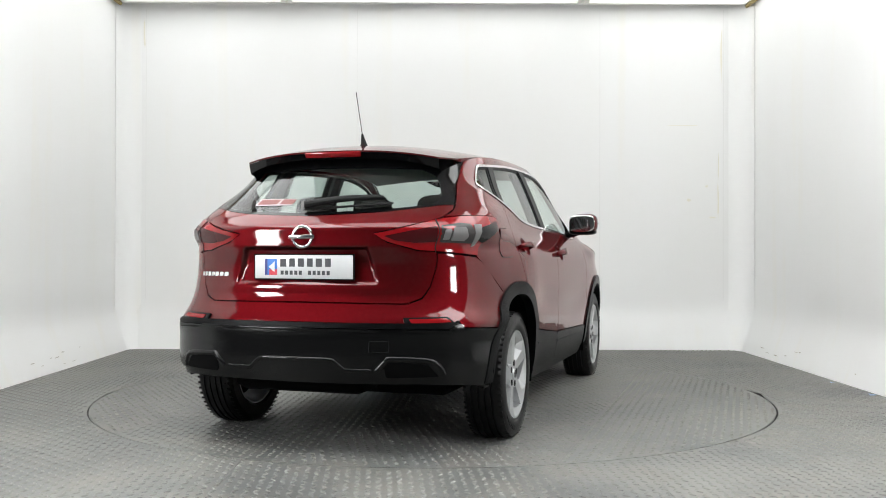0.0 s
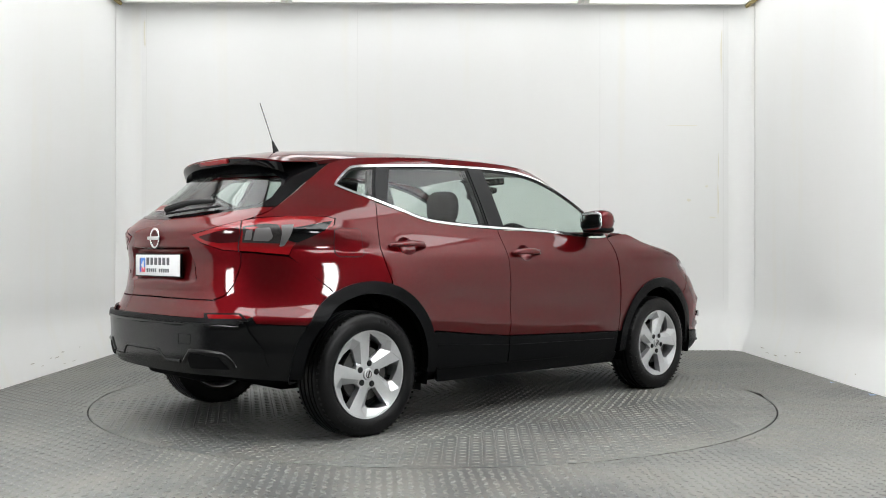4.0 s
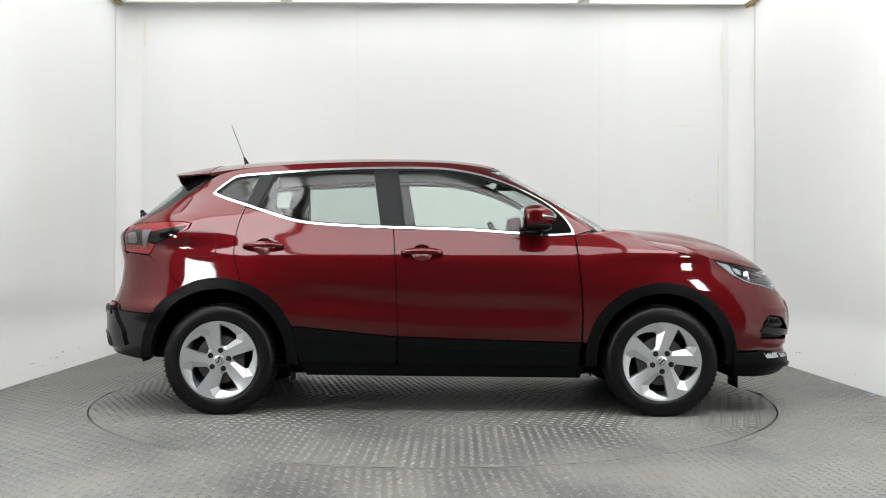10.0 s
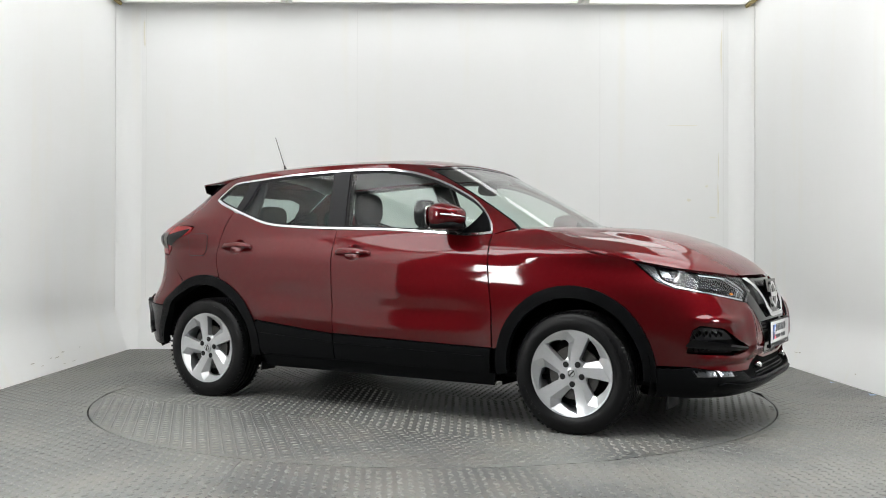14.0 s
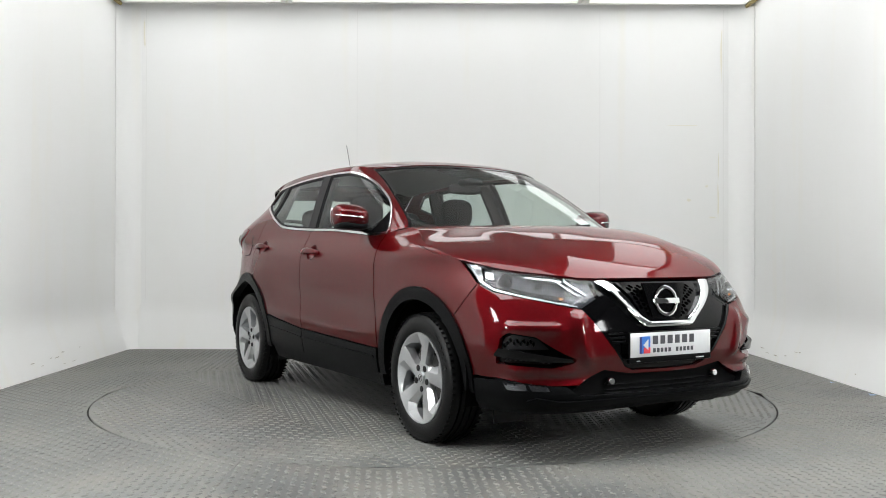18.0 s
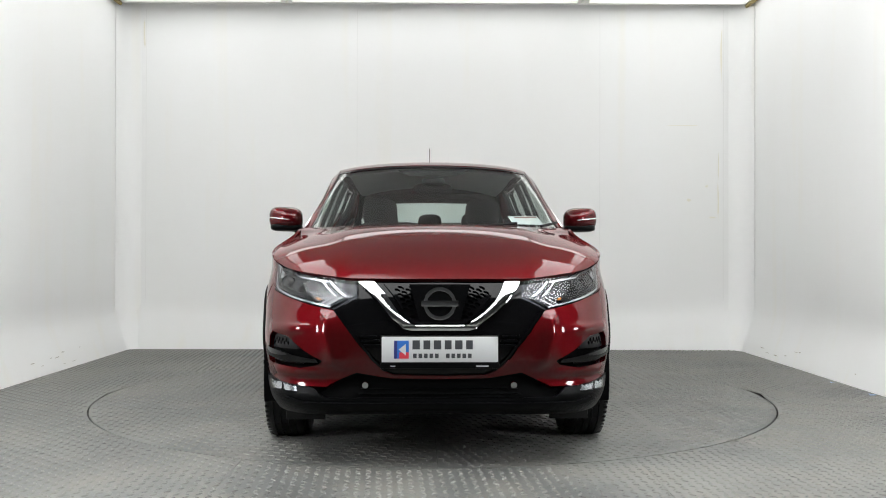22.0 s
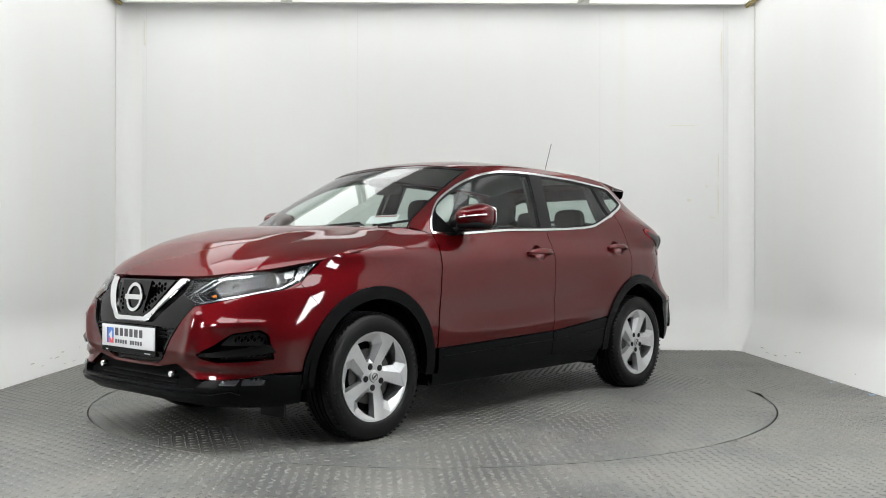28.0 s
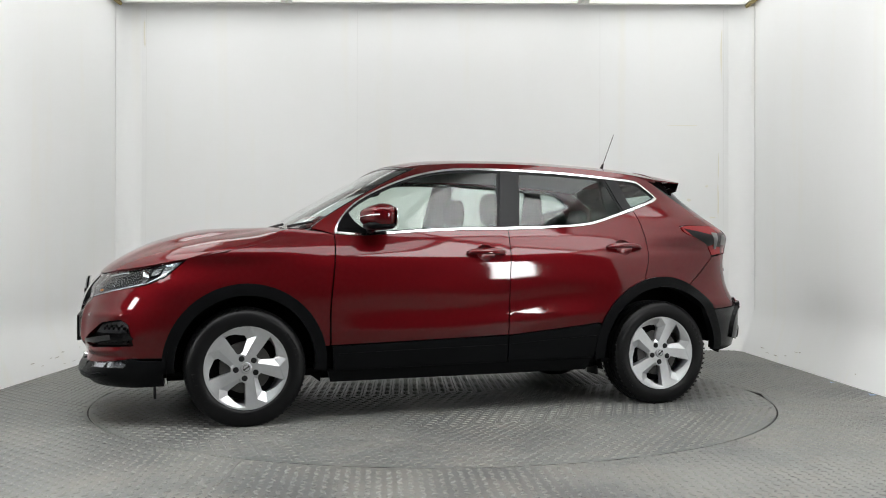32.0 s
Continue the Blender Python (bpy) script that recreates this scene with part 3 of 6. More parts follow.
def build_walls():
    t = 0.12

    def wall(name, pts, label):
        """An upright wall with an inclined kick panel along its foot; pts are two floor points, inside to the right."""
        (x0, y0), (x1, y1) = pts
        d = Vector((x1 - x0, y1 - y0, 0)).normalized()
        n = Vector((d.y, -d.x, 0))
        length = math.hypot(x1 - x0, y1 - y0)
        prof = [(0.135, -0.01), (0.125, 0.03), (0.06, 0.20), (0.02, 0.33), (0.004, 0.40), (0.0, 0.50), (0.0, 1.5), (0.0, 2.5), (0.0, TOP + 0.3), (-t, TOP + 0.3), (-t, -0.01)]
        bm = bmesh.new()
        rows = []
        for k in range(41):
            c = Vector((x0, y0, 0)) + d * (length * k / 40)
            rows.append([bm.verts.new(c + n * p + Vector((0, 0, z))) for p, z in prof])
        for a, b in zip(rows, rows[1:]):
            for i in range(len(prof)):
                j = (i + 1) % len(prof)
                bm.faces.new((a[i], a[j], b[j], b[i]))
        bm.faces.new(rows[0])
        bm.faces.new(rows[-1][::-1])
        ob = link(name, bm, WALL, None, label, 30)
        return tagged(ob, label, "wall", kind="structure")
    back = wall("wall_back", [(-HALF - 0.1, BACK + 0.045), (HALF + 0.1, BACK - 0.045)], "white gloss-painted booth wall with faint yellow streaks")
    left = wall("wall_left", [(-HALF, MOUTH), (-HALF, BACK + 0.1)], "white gloss-painted side wall with a scuffed sloping foot")
    right = wall("wall_right", [(HALF, BACK + 0.1), (HALF, MOUTH)], "white gloss-painted side wall with a scuffed sloping foot")
    rng = random.Random(5)

    def patch(name, parent, mat, at, along, up, w, h, lean=0.0, jag=0.35):
        """A thin irregular patch on a wall: centre, two axes, size."""
        bm = bmesh.new()
        a, u = Vector(along), Vector(up)
        n = 14
        pts = []
        for k in range(n):
            q = math.tau * k / n
            r = 1 + rng.uniform(-jag, jag)
            pts.append(Vector(at) + a * (w / 2 * r * math.cos(q) + lean * math.sin(q)) + u * (h / 2 * r * math.sin(q)))
        c = [bm.verts.new(p) for p in pts]
        f = bm.faces.new(c)
        ex = bmesh.ops.extrude_face_region(bm, geom=[f])
        bmesh.ops.translate(bm, vec=a.cross(u) * 0.0008, verts=[v for v in ex["geom"] if isinstance(v, bmesh.types.BMVert)])
        part(name, bm, mat, parent, smooth=None)

    def back_y(x):
        return BACK - 0.045 * x / (HALF + 0.1) - 0.0012
    for x in (-0.79, 1.69, -2.95, 2.95):
        bm = bmesh.new()
        box(bm, (x - 0.0022, back_y(x) - 0.0008, 0.5), (x + 0.0022, back_y(x) + 0.001, 3.46))
        part("panel_seam", bm, WALL_SEAM, back, smooth=None)
    for x, z, w, h in ((2.90, 1.85, 0.010, 0.24), (2.898, 1.50, 0.014, 0.42), (2.55, 2.28, 0.34, 0.006), (2.60, 1.52, 0.05, 0.03), (2.84, 1.34, 0.07, 0.02),
                       (2.78, 1.66, 0.03, 0.02), (-2.97, 3.2, 0.02, 0.3), (2.93, 3.0, 0.02, 0.5)):
        patch("wall_stain", back, WALL_STAIN, (x, back_y(x), z), (1, 0, 0), (0, 0, 1), w, h)
    # scuffs along the sloping foot of the side walls
    for k in range(16):
        sx = -1 if k % 2 else 1
        y = rng.uniform(-0.4, 2.4)
        z = rng.uniform(0.04, 0.16)
        d = 0.125 + (0.06 - 0.125) * (z - 0.03) / 0.17 + 0.0015
        patch("scuff", right if sx > 0 else left, SCUFF, (sx * (HALF - d), y, z), (0, 1, 0), (sx * 0.357, 0, 0.934), rng.uniform(0.02, 0.09), rng.uniform(0.003, 0.009), jag=0.6)
    for x, y, w in ((3.02, -0.06, 0.03), (3.0, 0.55, 0.018)):
        bm = bmesh.new()
        vs = [bm.verts.new((x + w * a, y + w * b, 0.002 + 0.012 * c)) for a, b, c in ((-1, -1, 0), (1, -0.8, 0.4), (0.9, 1, 0), (-0.8, 0.7, 0.6))]
        bm.faces.new((vs[0], vs[1], vs[2]))
        bm.faces.new((vs[0], vs[2], vs[3]))
        bmesh.ops.solidify(bm, geom=list(bm.faces), thickness=0.0015)
        tagged(link("paper_scrap", bm, SCRAP), "small crumpled pale blue paper scrap on the floor", "scrap")
    # yellowed sealant in the upper corners
    for sx in (-1, 1):
        bm = bmesh.new()
        tube(bm, [(sx * 3.16, 2.95, TOP - 0.02), (sx * 3.17, 2.2, TOP - 0.02), (sx * 3.17, 1.4, TOP - 0.02)], 0.02, 8)
        part("corner_sealant", bm, STAIN, left if sx < 0 else right, "yellowed sealant bead")
    # rounded corner covers
    for sx in (-1, 1):
        bm = bmesh.new()
        r = 0.20
        yb = BACK - 0.045 * sx
        prev = None
        for k in range(9):
            a = math.pi / 2 * k / 8
            x = sx * (HALF - r + r * math.cos(a) - 0.002)
            y = yb - r + r * math.sin(a) - 0.002
            col = [bm.verts.new((x - sx * 0.11 * w, y - 0.11 * w, z)) for z, w in ((0.0, 1.0), (0.2, 0.45), (0.38, 0.0), (TOP + 0.3, 0.0))]
            if prev:
                for p in range(3):
                    bm.faces.new((prev[p], col[p], col[p + 1], prev[p + 1]))
            prev = col
        bmesh.ops.recalc_face_normals(bm, faces=bm.faces)
        bmesh.ops.solidify(bm, geom=list(bm.faces), thickness=0.004)
        tagged(link("trim_corner" if sx < 0 else "trim_corner_2", bm, WALL, None, "", 30), "white rounded corner cover between two booth walls", "trim", kind="structure")
    # the dim hall behind the camera
    for nm, lo, hi in (("wall_hall_back", (-6.5, -9.2, -0.1), (6.5, -9.0, 4.2)), ("wall_hall_left", (-6.6, -9.2, -0.1), (-6.5, MOUTH, 4.2)),
                       ("wall_hall_right", (6.5, -9.2, -0.1), (6.6, MOUTH, 4.2)), ("wall_hall_flank_left", (-6.6, MOUTH, -0.1), (-HALF - 0.13, MOUTH + 0.1, 4.2)),
                       ("wall_hall_flank_right", (HALF + 0.13, MOUTH, -0.1), (6.6, MOUTH + 0.1, 4.2))):
        tagged(slab(nm, lo, hi, HALL), "dark grey plain hall wall", "wall", kind="structure")
    tagged(slab("floor_hall", (-6.6, -9.2, -0.12), (6.6, MOUTH, -0.032), HALL), "dark grey hall floor", "floor", kind="structure")
    tagged(slab("ceiling_hall", (-6.6, -9.2, 4.2), (6.6, MOUTH + 0.1, 4.3), HALL), "dark hall ceiling", "ceiling", kind="structure")


def build_ceiling():
    top = TOP + 0.22
    bm = bmesh.new()
    n = 60
    for k in range(n):
        x0 = -HALF - 0.2 + (2 * HALF + 0.4) * k / n
        box(bm, (x0, FRONT, top + (0.0 if k % 2 else 0.02)), (x0 + (2 * HALF + 0.4) / n, BACK + 0.2, top + 0.08))
    tagged(link("ceiling", bm, CEIL), "pale grey ribbed sheet ceiling above the ring of lights", "ceiling", kind="structure")
    ring = [((-3.14, 2.10), (-1.48, 2.96)), ((-1.48, 2.10), (1.49, 2.96)), ((1.49, 2.10), (3.18, 2.96))]
    for y0 in (-4.1, -2.05):
        ring += [((-3.14, y0), (-1.48, y0 + 2.05)), ((1.49, y0), (3.18, y0 + 2.05))]
    ring += [((-1.48, -4.1), (1.49, -2.05))]
    ring += [((-3.14, 0.0), (-2.2, 2.1)), ((2.24, 0.0), (3.18, 2.1))]
    for (x0, y0), (x1, y1) in ring:
        lamp = tagged(new("ceiling_light"), "large white luminous ceiling panel in a white metal frame", "ceiling light", "ceiling light panels")
        lamp.location = ((x0 + x1) / 2, (y0 + y1) / 2, TOP)
        w, d = (x1 - x0) / 2 - 0.006, (y1 - y0) / 2 - 0.006
        bm = bmesh.new()
        box(bm, (-w + 0.04, -d + 0.04, 0.02), (w - 0.04, d - 0.04, 0.03))
        part("diffuser", bm, BACK_DIFFUSER if y1 > 2.05 else FRONT_DIFFUSER if y0 < -3.0 and abs(x0 + x1) > 1.0 else DIFFUSER, lamp, "glowing white diffuser", None)
        bm = bmesh.new()
        for lo, hi in (((-w, -d, -0.012), (w, -d + 0.05, 0.23)), ((-w, d - 0.05, -0.012), (w, d, 0.23)),
                       ((-w, -d + 0.05, -0.012), (-w + 0.05, d - 0.05, 0.23)), ((w - 0.05, -d + 0.05, -0.012), (w, d - 0.05, 0.23))):
            box(bm, lo, hi)
        part("frame", bm, FRAME_WHITE, lamp, "", None)
    # upright tube lights on the side walls near the mouth of the booth
    for sx in (-1, 1):
        lamp = tagged(new("light_box"), "upright white light box on a black floor stand", "light box", "standing light boxes")
        lamp.location = (sx * (HALF - 0.03), -3.85 if sx > 0 else -3.5, 0)
        bm = bmesh.new()
        box(bm, (-0.012, -0.33, 1.05), (0.012, 0.33, 1.98), 0.008)
        part("diffuser", bm, STRIP, lamp, "", None)
        bm = bmesh.new()
        box(bm, (sx * 0.012 - 0.01, -0.36, 1.02), (sx * 0.012 + 0.018, 0.36, 2.01), 0.004)
        part("housing", bm, FRAME_WHITE, lamp, "", None)
        bm = bmesh.new()
        tube(bm, [(sx * 0.036, 0, 0.0), (sx * 0.036, 0, 1.3)], 0.014, 10)
        box(bm, (sx * 0.03 - 0.15, -0.15, 0.0), (sx * 0.03 + 0.15, 0.15, 0.02), 0.004)
        part("stand", bm, SATIN_BLACK, lamp, "black floor stand")


build_floor()
TURNTABLE = build_turntable()
build_walls()
build_ceiling()
# ---- the car ----
CAR = tagged(new("car"), "dark red metallic crossover car with black cladding on the turntable", "car")


def on(upper=False, relief=None):
    """The skin as a surface to lay panels on; relief(s, z, p) pushes it in or out."""
    if not relief:
        return lambda s, z: (skin(s, z, upper), skin_normal(s, z, upper))

    def pushed(s, z):
        p = skin(s, z, upper)
        return p + skin_normal(s, z, upper) * relief(s, z, p)

    def place(s, z):
        e = 0.003
        n = (pushed(s, z + e) - pushed(s, z - e)).cross(pushed(s + e, z) - pushed(s - e, z))
        return pushed(s, z), n.normalized()
    return place


def loop_of(pts):
    """A closed loop of straight runs through the points."""
    return outline(*[(pts[i], pts[(i + 1) % len(pts)]) for i in range(len(pts))])


def on_run(s, z, off=0.0, upper=False, side=1):
    p = skin(s, z, upper) + skin_normal(s, z, upper) * off
    return Vector((p.x, p.y * side, p.z))


def run_at(x, z, upper=False):
    """The run s at which the flank reaches x."""
    lo, hi = (0.0, 2.7) if x >= 0 else (-2.9, 0.0)
    for _ in range(36):
        mid = (lo + hi) / 2
        if skin(mid, z, upper).x < x:
            lo = mid
        else:
            hi = mid
    return lo


def middle(z, tail=False):
    """The run of the middle line of nose or tail."""
    return interp(z, TAIL) + 0.62 - ARC["tail"] if tail else interp(z, NOSE) - 0.95 + ARC["nose"]


def across(half, tail=False):
    """A loop over the middle line: the half outline, from middle to middle, and its mirror image."""
    other = [(2 * middle(z, tail) - s, z) for s, z in reversed(half)]
    return half + [q for q in other if abs(q[0] - half[-1][0]) + abs(q[1] - half[-1][1]) > 1e-3]


def both(name, loops, mat, label="", upper=False, **kw):
    return [shell(name, loops, on(upper), mat, CAR, side=sd, label=label, **kw) for sd in (1, -1)]


def arch(cx, r, a0, a1, n=24):
    """Part of a wheel arch's circle from angle a0 to a1 in degrees, as runs."""
    out = []
    for k in range(n + 1):
        a = radians(a0 + (a1 - a0) * k / n)
        x, z = cx + r * math.cos(a), 0.345 + r * math.sin(a)
        out.append((run_at(x, z), z))
    return out


FA, RA, RF, RR, AXF, AXR = 0.449, 0.471, 0.449, 0.471, 1.323, -1.323
G = 0.0028

# window loop, the outer edge of its bright trim
BELT = [(0.815, 1.078), (0.665, 1.069), (0.489, 1.080), (0.141, 1.103), (-0.281, 1.115), (-0.575, 1.127), (-0.844, 1.150), (-1.045, 1.206),
        (-1.213, 1.260), (-1.384, 1.312), (-1.445, 1.333)]
HEAD = [(-1.445, 1.333), (-1.427, 1.362), (-1.33, 1.437), (-1.261, 1.457), (-1.076, 1.470), (-0.71, 1.494), (-0.35, 1.505), (-0.08, 1.504),
        (0.096, 1.490), (0.307, 1.452), (0.521, 1.387), (0.713, 1.298), (0.79, 1.215), (0.818, 1.130), (0.815, 1.078)]
DAYLIGHT = outline(BELT, HEAD)
ROOF_EDGE = [(0.335, 1.497), (0.22, 1.514), (0.10, 1.526), (-0.10, 1.536), (-0.35, 1.540), (-0.80, 1.528), (-1.20, 1.500), (-1.45, 1.470)]
PILLAR = [(1.02, 1.115), (0.985, 1.16), (0.80, 1.277), (0.60, 1.388), (0.45, 1.455), (0.335, 1.497)]
DOOR_CUT = [(-0.281, 1.112), (-0.26, 0.865), (-0.252, 0.60), (-0.251, 0.473)]
DOOR_NOSE = [(0.812, 1.072), (0.827, 0.90), (0.849, 0.66), (0.846, 0.441)]
DOOR_TAIL = [(-1.19, 1.245), (-1.222, 1.13), (-1.236, 0.997), (-1.220, 0.905), (-1.188, 0.815)]


def shift(pts, ds, dz=0.0):
    return [(a + ds, b + dz) for a, b in pts]


def build_sides():
    # doors
    belt_f = [p for p in BELT if p[0] > -0.27]
    fd = outline(shift(DOOR_NOSE, -G), [(0.846 - G, 0.441), (0.303, 0.457), (-0.251 + G, 0.475)], shift(DOOR_CUT[::-1], G), [(-0.281 + G, 1.112)] + belt_f[::-1] + [(0.812 - G, 1.072)])
    def cup(cs, cz):
        c = [(cs + 0.062 * math.cos(k * math.tau / 28), cz + 0.050 * math.sin(k * math.tau / 28)) for k in range(28)]

        def bowl(s, z, p):
            r = math.hypot((s - cs) / 0.062, (z - cz) / 0.050)
            return -0.034 * max(0.0, 1 - r * r)
        return c, bowl
    handles = {"front_door": (-0.105, 0.972), "rear_door": (-1.055, 1.008)}
    c, bowl = cup(*handles["front_door"])
    doors = both("front_door", [fd, c], PAINT, "dark red metallic front door skin")
    for d, sd in zip(doors, (1, -1)):
        shell("handle_cup", [inset(c, -0.0005)], on(relief=bowl), PAINT, d, grid=0.010, thick=0.002, side=sd, label="hollow behind the handle")
    belt_r = [p for p in BELT if -1.2 < p[0] < -0.29]
    rd = outline(shift(DOOR_CUT, -G), [(-0.251 - G, 0.473), (-0.576, 0.505), (-0.866, 0.536)], arch(AXR, RA, 22.5, 73.5, 14),
                 shift(DOOR_TAIL[::-1], G), [(-1.19 + G, 1.245)] + belt_r[::-1] + [(-0.281 - G, 1.112)])
    c2, bowl2 = cup(*handles["rear_door"])
    doors2 = both("rear_door", [rd, c2], PAINT, "dark red metallic rear door skin")
    for d, sd in zip(doors2, (1, -1)):
        shell("handle_cup", [inset(c2, -0.0005)], on(relief=bowl2), PAINT, d, grid=0.010, thick=0.002, side=sd, label="hollow behind the handle")
    for group, nm in ((doors, "front_door"), (doors2, "rear_door")):
        cs, cz = handles[nm]
        for d, sd in zip(group, (1, -1)):
            bm = bmesh.new()
            rows = []
            for k in range(25):
                u = k / 24
                s0 = cs - 0.125 + 0.25 * u
                lift = 0.006 + 0.034 * math.sin(math.pi * min(1, max(0, u))) ** 0.45
                hh = 0.0165 * (0.55 + 0.45 * math.sin(math.pi * u) ** 0.5)
                ring = []
                for q in range(12):
                    a = math.tau * q / 12
                    ca, sa = math.cos(a), math.sin(a)
                    ring.append(bm.verts.new(on_run(s0, cz - 0.004 + hh * math.copysign(abs(sa) ** 0.7, sa), lift + 0.010 * math.copysign(abs(ca) ** 0.7, ca), side=sd)))
                rows.append(ring)
            for a, b in zip(rows, rows[1:]):
                for q in range(12):
                    bm.faces.new((a[q], a[(q + 1) % 12], b[(q + 1) % 12], b[q]))
            bm.faces.new(rows[0])
            bm.faces.new(rows[-1])
            part("door_handle", bm, PAINT, d, "body-coloured pull handle", 50)
    # body side frame: pillar, cant rail and rear quarter
    quarter = outline(PILLAR, ROOF_EDGE, [(-1.45, 1.470), (-1.53, 1.43), (-1.64, 1.36), (-1.80, 1.27), (-2.0, 1.18), (-2.12, 1.147)],
                      [(-2.12, 1.147), (-1.94, 1.155), (-1.62, 1.160), (-1.505, 1.150)], [(-1.505, 1.150), (-1.52, 1.115), (-1.61, 1.076), (-1.785, 1.017)],
                      [(-1.785, 1.017), (-1.838, 0.953)], [(-1.838, 0.953), (-1.57, 0.785)], arch(AXR, RA, 118, 75.5, 12),
                      shift(DOOR_TAIL[::-1], -G), [(-1.19 - G, 1.25)] + [p for p in BELT if p[0] < -1.2], HEAD, [(0.815, 1.078), (0.90, 1.098), (1.02, 1.115)])
    flap = poly([(-1.535, 1.098), (-1.352, 1.100), (-1.346, 0.948), (-1.525, 0.948)], 0.035)
    both("side_frame", [quarter], PAINT, "dark red body side with roof rail and rear quarter", upper=True)[1]
    # fuel flap on the right flank only
    shell("fuel_flap", [inset(flap, 0.003)], on(), PAINT, CAR, off=0.0035, thick=0.006, side=-1, label="red fuel filler flap")
    shell("flap_gap", [inset(flap, -0.001), inset(flap, 0.0035)], on(), SEAL, CAR, off=0.0022, thick=0.003, side=-1)
    # front wing
    wing = outline([(0.812 + G, 1.074), (0.90, 1.094), (1.0, 1.108)], [(1.0, 1.108), (1.06, 1.095), (1.15, 1.055), (1.25, 1.020), (1.40, 0.985), (1.555, 0.938)],
                   [(1.555, 0.938), (1.62, 0.882), (1.69, 0.822)], [(1.69, 0.822), (run_at(AXF + FA * math.cos(radians(45)), 0.345 + FA * 0.7071), 0.345 + FA * 0.7071)],
                   arch(AXF, FA, 45, 168, 30), [(0.858, 0.438), (0.849 + 2 * G, 0.441)], shift(DOOR_NOSE[::-1], 2 * G))
    both("front_wing", [wing], PAINT, "dark red front wing")
    low = arch(AXF, FA, 45, 45, 1)[0]
    both("wing_joint", [poly([(1.66, 0.838), (1.73, 0.812), (low[0] + 0.05, low[1] - 0.03), (low[0] - 0.035, low[1] + 0.012)])], PAINT, "red flange behind the joint of wing and bumper", off=-0.004, thick=0.006, grid=0.02)
    # black lower cladding
    c1 = outline([(0.838, 0.434), (0.303, 0.450), (-0.248, 0.468)], [(-0.248, 0.468), (-0.246, 0.310)], [(-0.246, 0.310), (0.30, 0.302), (0.826, 0.296)], [(0.826, 0.296), (0.838, 0.434)])
    both("front_door_cladding", [c1], PLASTIC, "black grained plastic door cladding", off=0.006)
    c2 = outline([(-0.256, 0.467), (-0.576, 0.498), (-0.858, 0.528)], arch(AXR, RA, 21, 0, 8), [(-0.843, 0.345), (-0.835, 0.318)], [(-0.835, 0.318), (-0.254, 0.310)], [(-0.254, 0.310), (-0.256, 0.467)])
    both("rear_door_cladding", [c2], PLASTIC, "black grained plastic door cladding", off=0.006)
    sill = outline([(0.86, 0.292), (0.30, 0.298), (-0.25, 0.305), (-0.83, 0.313)], [(-0.83, 0.313), (-0.80, 0.235)], [(-0.80, 0.235), (0.84, 0.222)], [(0.84, 0.222), (0.86, 0.292)])
    both("sill_cover", [sill], PLASTIC, "black plastic sill cover", off=-0.002, thick=0.03)
    ru = outline([(0.80, 0.392), (0.30, 0.404), (-0.24, 0.416)], [(-0.24, 0.416), (-0.24, 0.404)], [(-0.24, 0.404), (0.30, 0.392), (0.80, 0.38)], [(0.80, 0.38), (0.80, 0.392)])
    both("cladding_rib", [ru], PLASTIC, off=0.011, thick=0.006)
    ru = outline([(-0.262, 0.417), (-0.60, 0.44), (-0.845, 0.455)], [(-0.845, 0.455), (-0.845, 0.443)], [(-0.845, 0.443), (-0.60, 0.427), (-0.262, 0.405)], [(-0.262, 0.405), (-0.262, 0.417)])
    both("cladding_rib", [ru], PLASTIC, off=0.011, thick=0.006)
    for cx, r, name, a0, a1 in ((AXF, RF, "front_arch_trim", -5, 186), (AXR, RR, "rear_arch_trim", -5, 181)):
        lp = outline(arch(cx, r + 0.004, a0, a1, 48), [arch(cx, r + 0.004, a1, a1, 1)[0], arch(cx, r - 0.062, a1, a1, 1)[0]], arch(cx, r - 0.062, a1, a0, 48),
                     [arch(cx, r - 0.062, a0, a0, 1)[0], arch(cx, r + 0.004, a0, a0, 1)[0]])
        both(name, [lp], PLASTIC, "black plastic wheel arch trim", off=0.012, thick=0.05, grid=0.03)
    # windows: bright surround, black frames and panes
    both("window_trim", [inset(DAYLIGHT, 0.002), inset(DAYLIGHT, 0.0155)], SATIN, "bright silver window surround", upper=True, off=0.004, thick=0.008, grid=0.03)
    hole = inset(DAYLIGHT, 0.015)

    def cut(lo, hi):
        """The pane between two slanted lines: each a pair of s at z 1.1 and z 1.5."""
        def s_at(line, z):
            return line[0] + (line[1] - line[0]) * (z - 1.1) / 0.4
        res = []
        for a, b in zip(hole, hole[1:] + hole[:1]):
            ins = [s_at(lo, q[1]) <= q[0] <= s_at(hi, q[1]) for q in (a, b)]
            if ins[0]:
                res.append(a)
            if ins[0] != ins[1]:
                for line in (lo, hi):
                    fa, fb = a[0] - s_at(line, a[1]), b[0] - s_at(line, b[1])
                    if fa * fb < 0:
                        t = fa / (fa - fb)
                        res.append((a[0] + (b[0] - a[0]) * t, a[1] + (b[1] - a[1]) * t))
        return outline(*[(res[i], res[(i + 1) % len(res)]) for i in range(len(res))])
    far = (9, 9)
    panes = {"front_window": cut((-0.212, -0.275), far), "rear_window": cut((-1.175, -1.005), (-0.345, -0.405)), "quarter_window": cut((-9, -9), (-1.235, -1.10))}
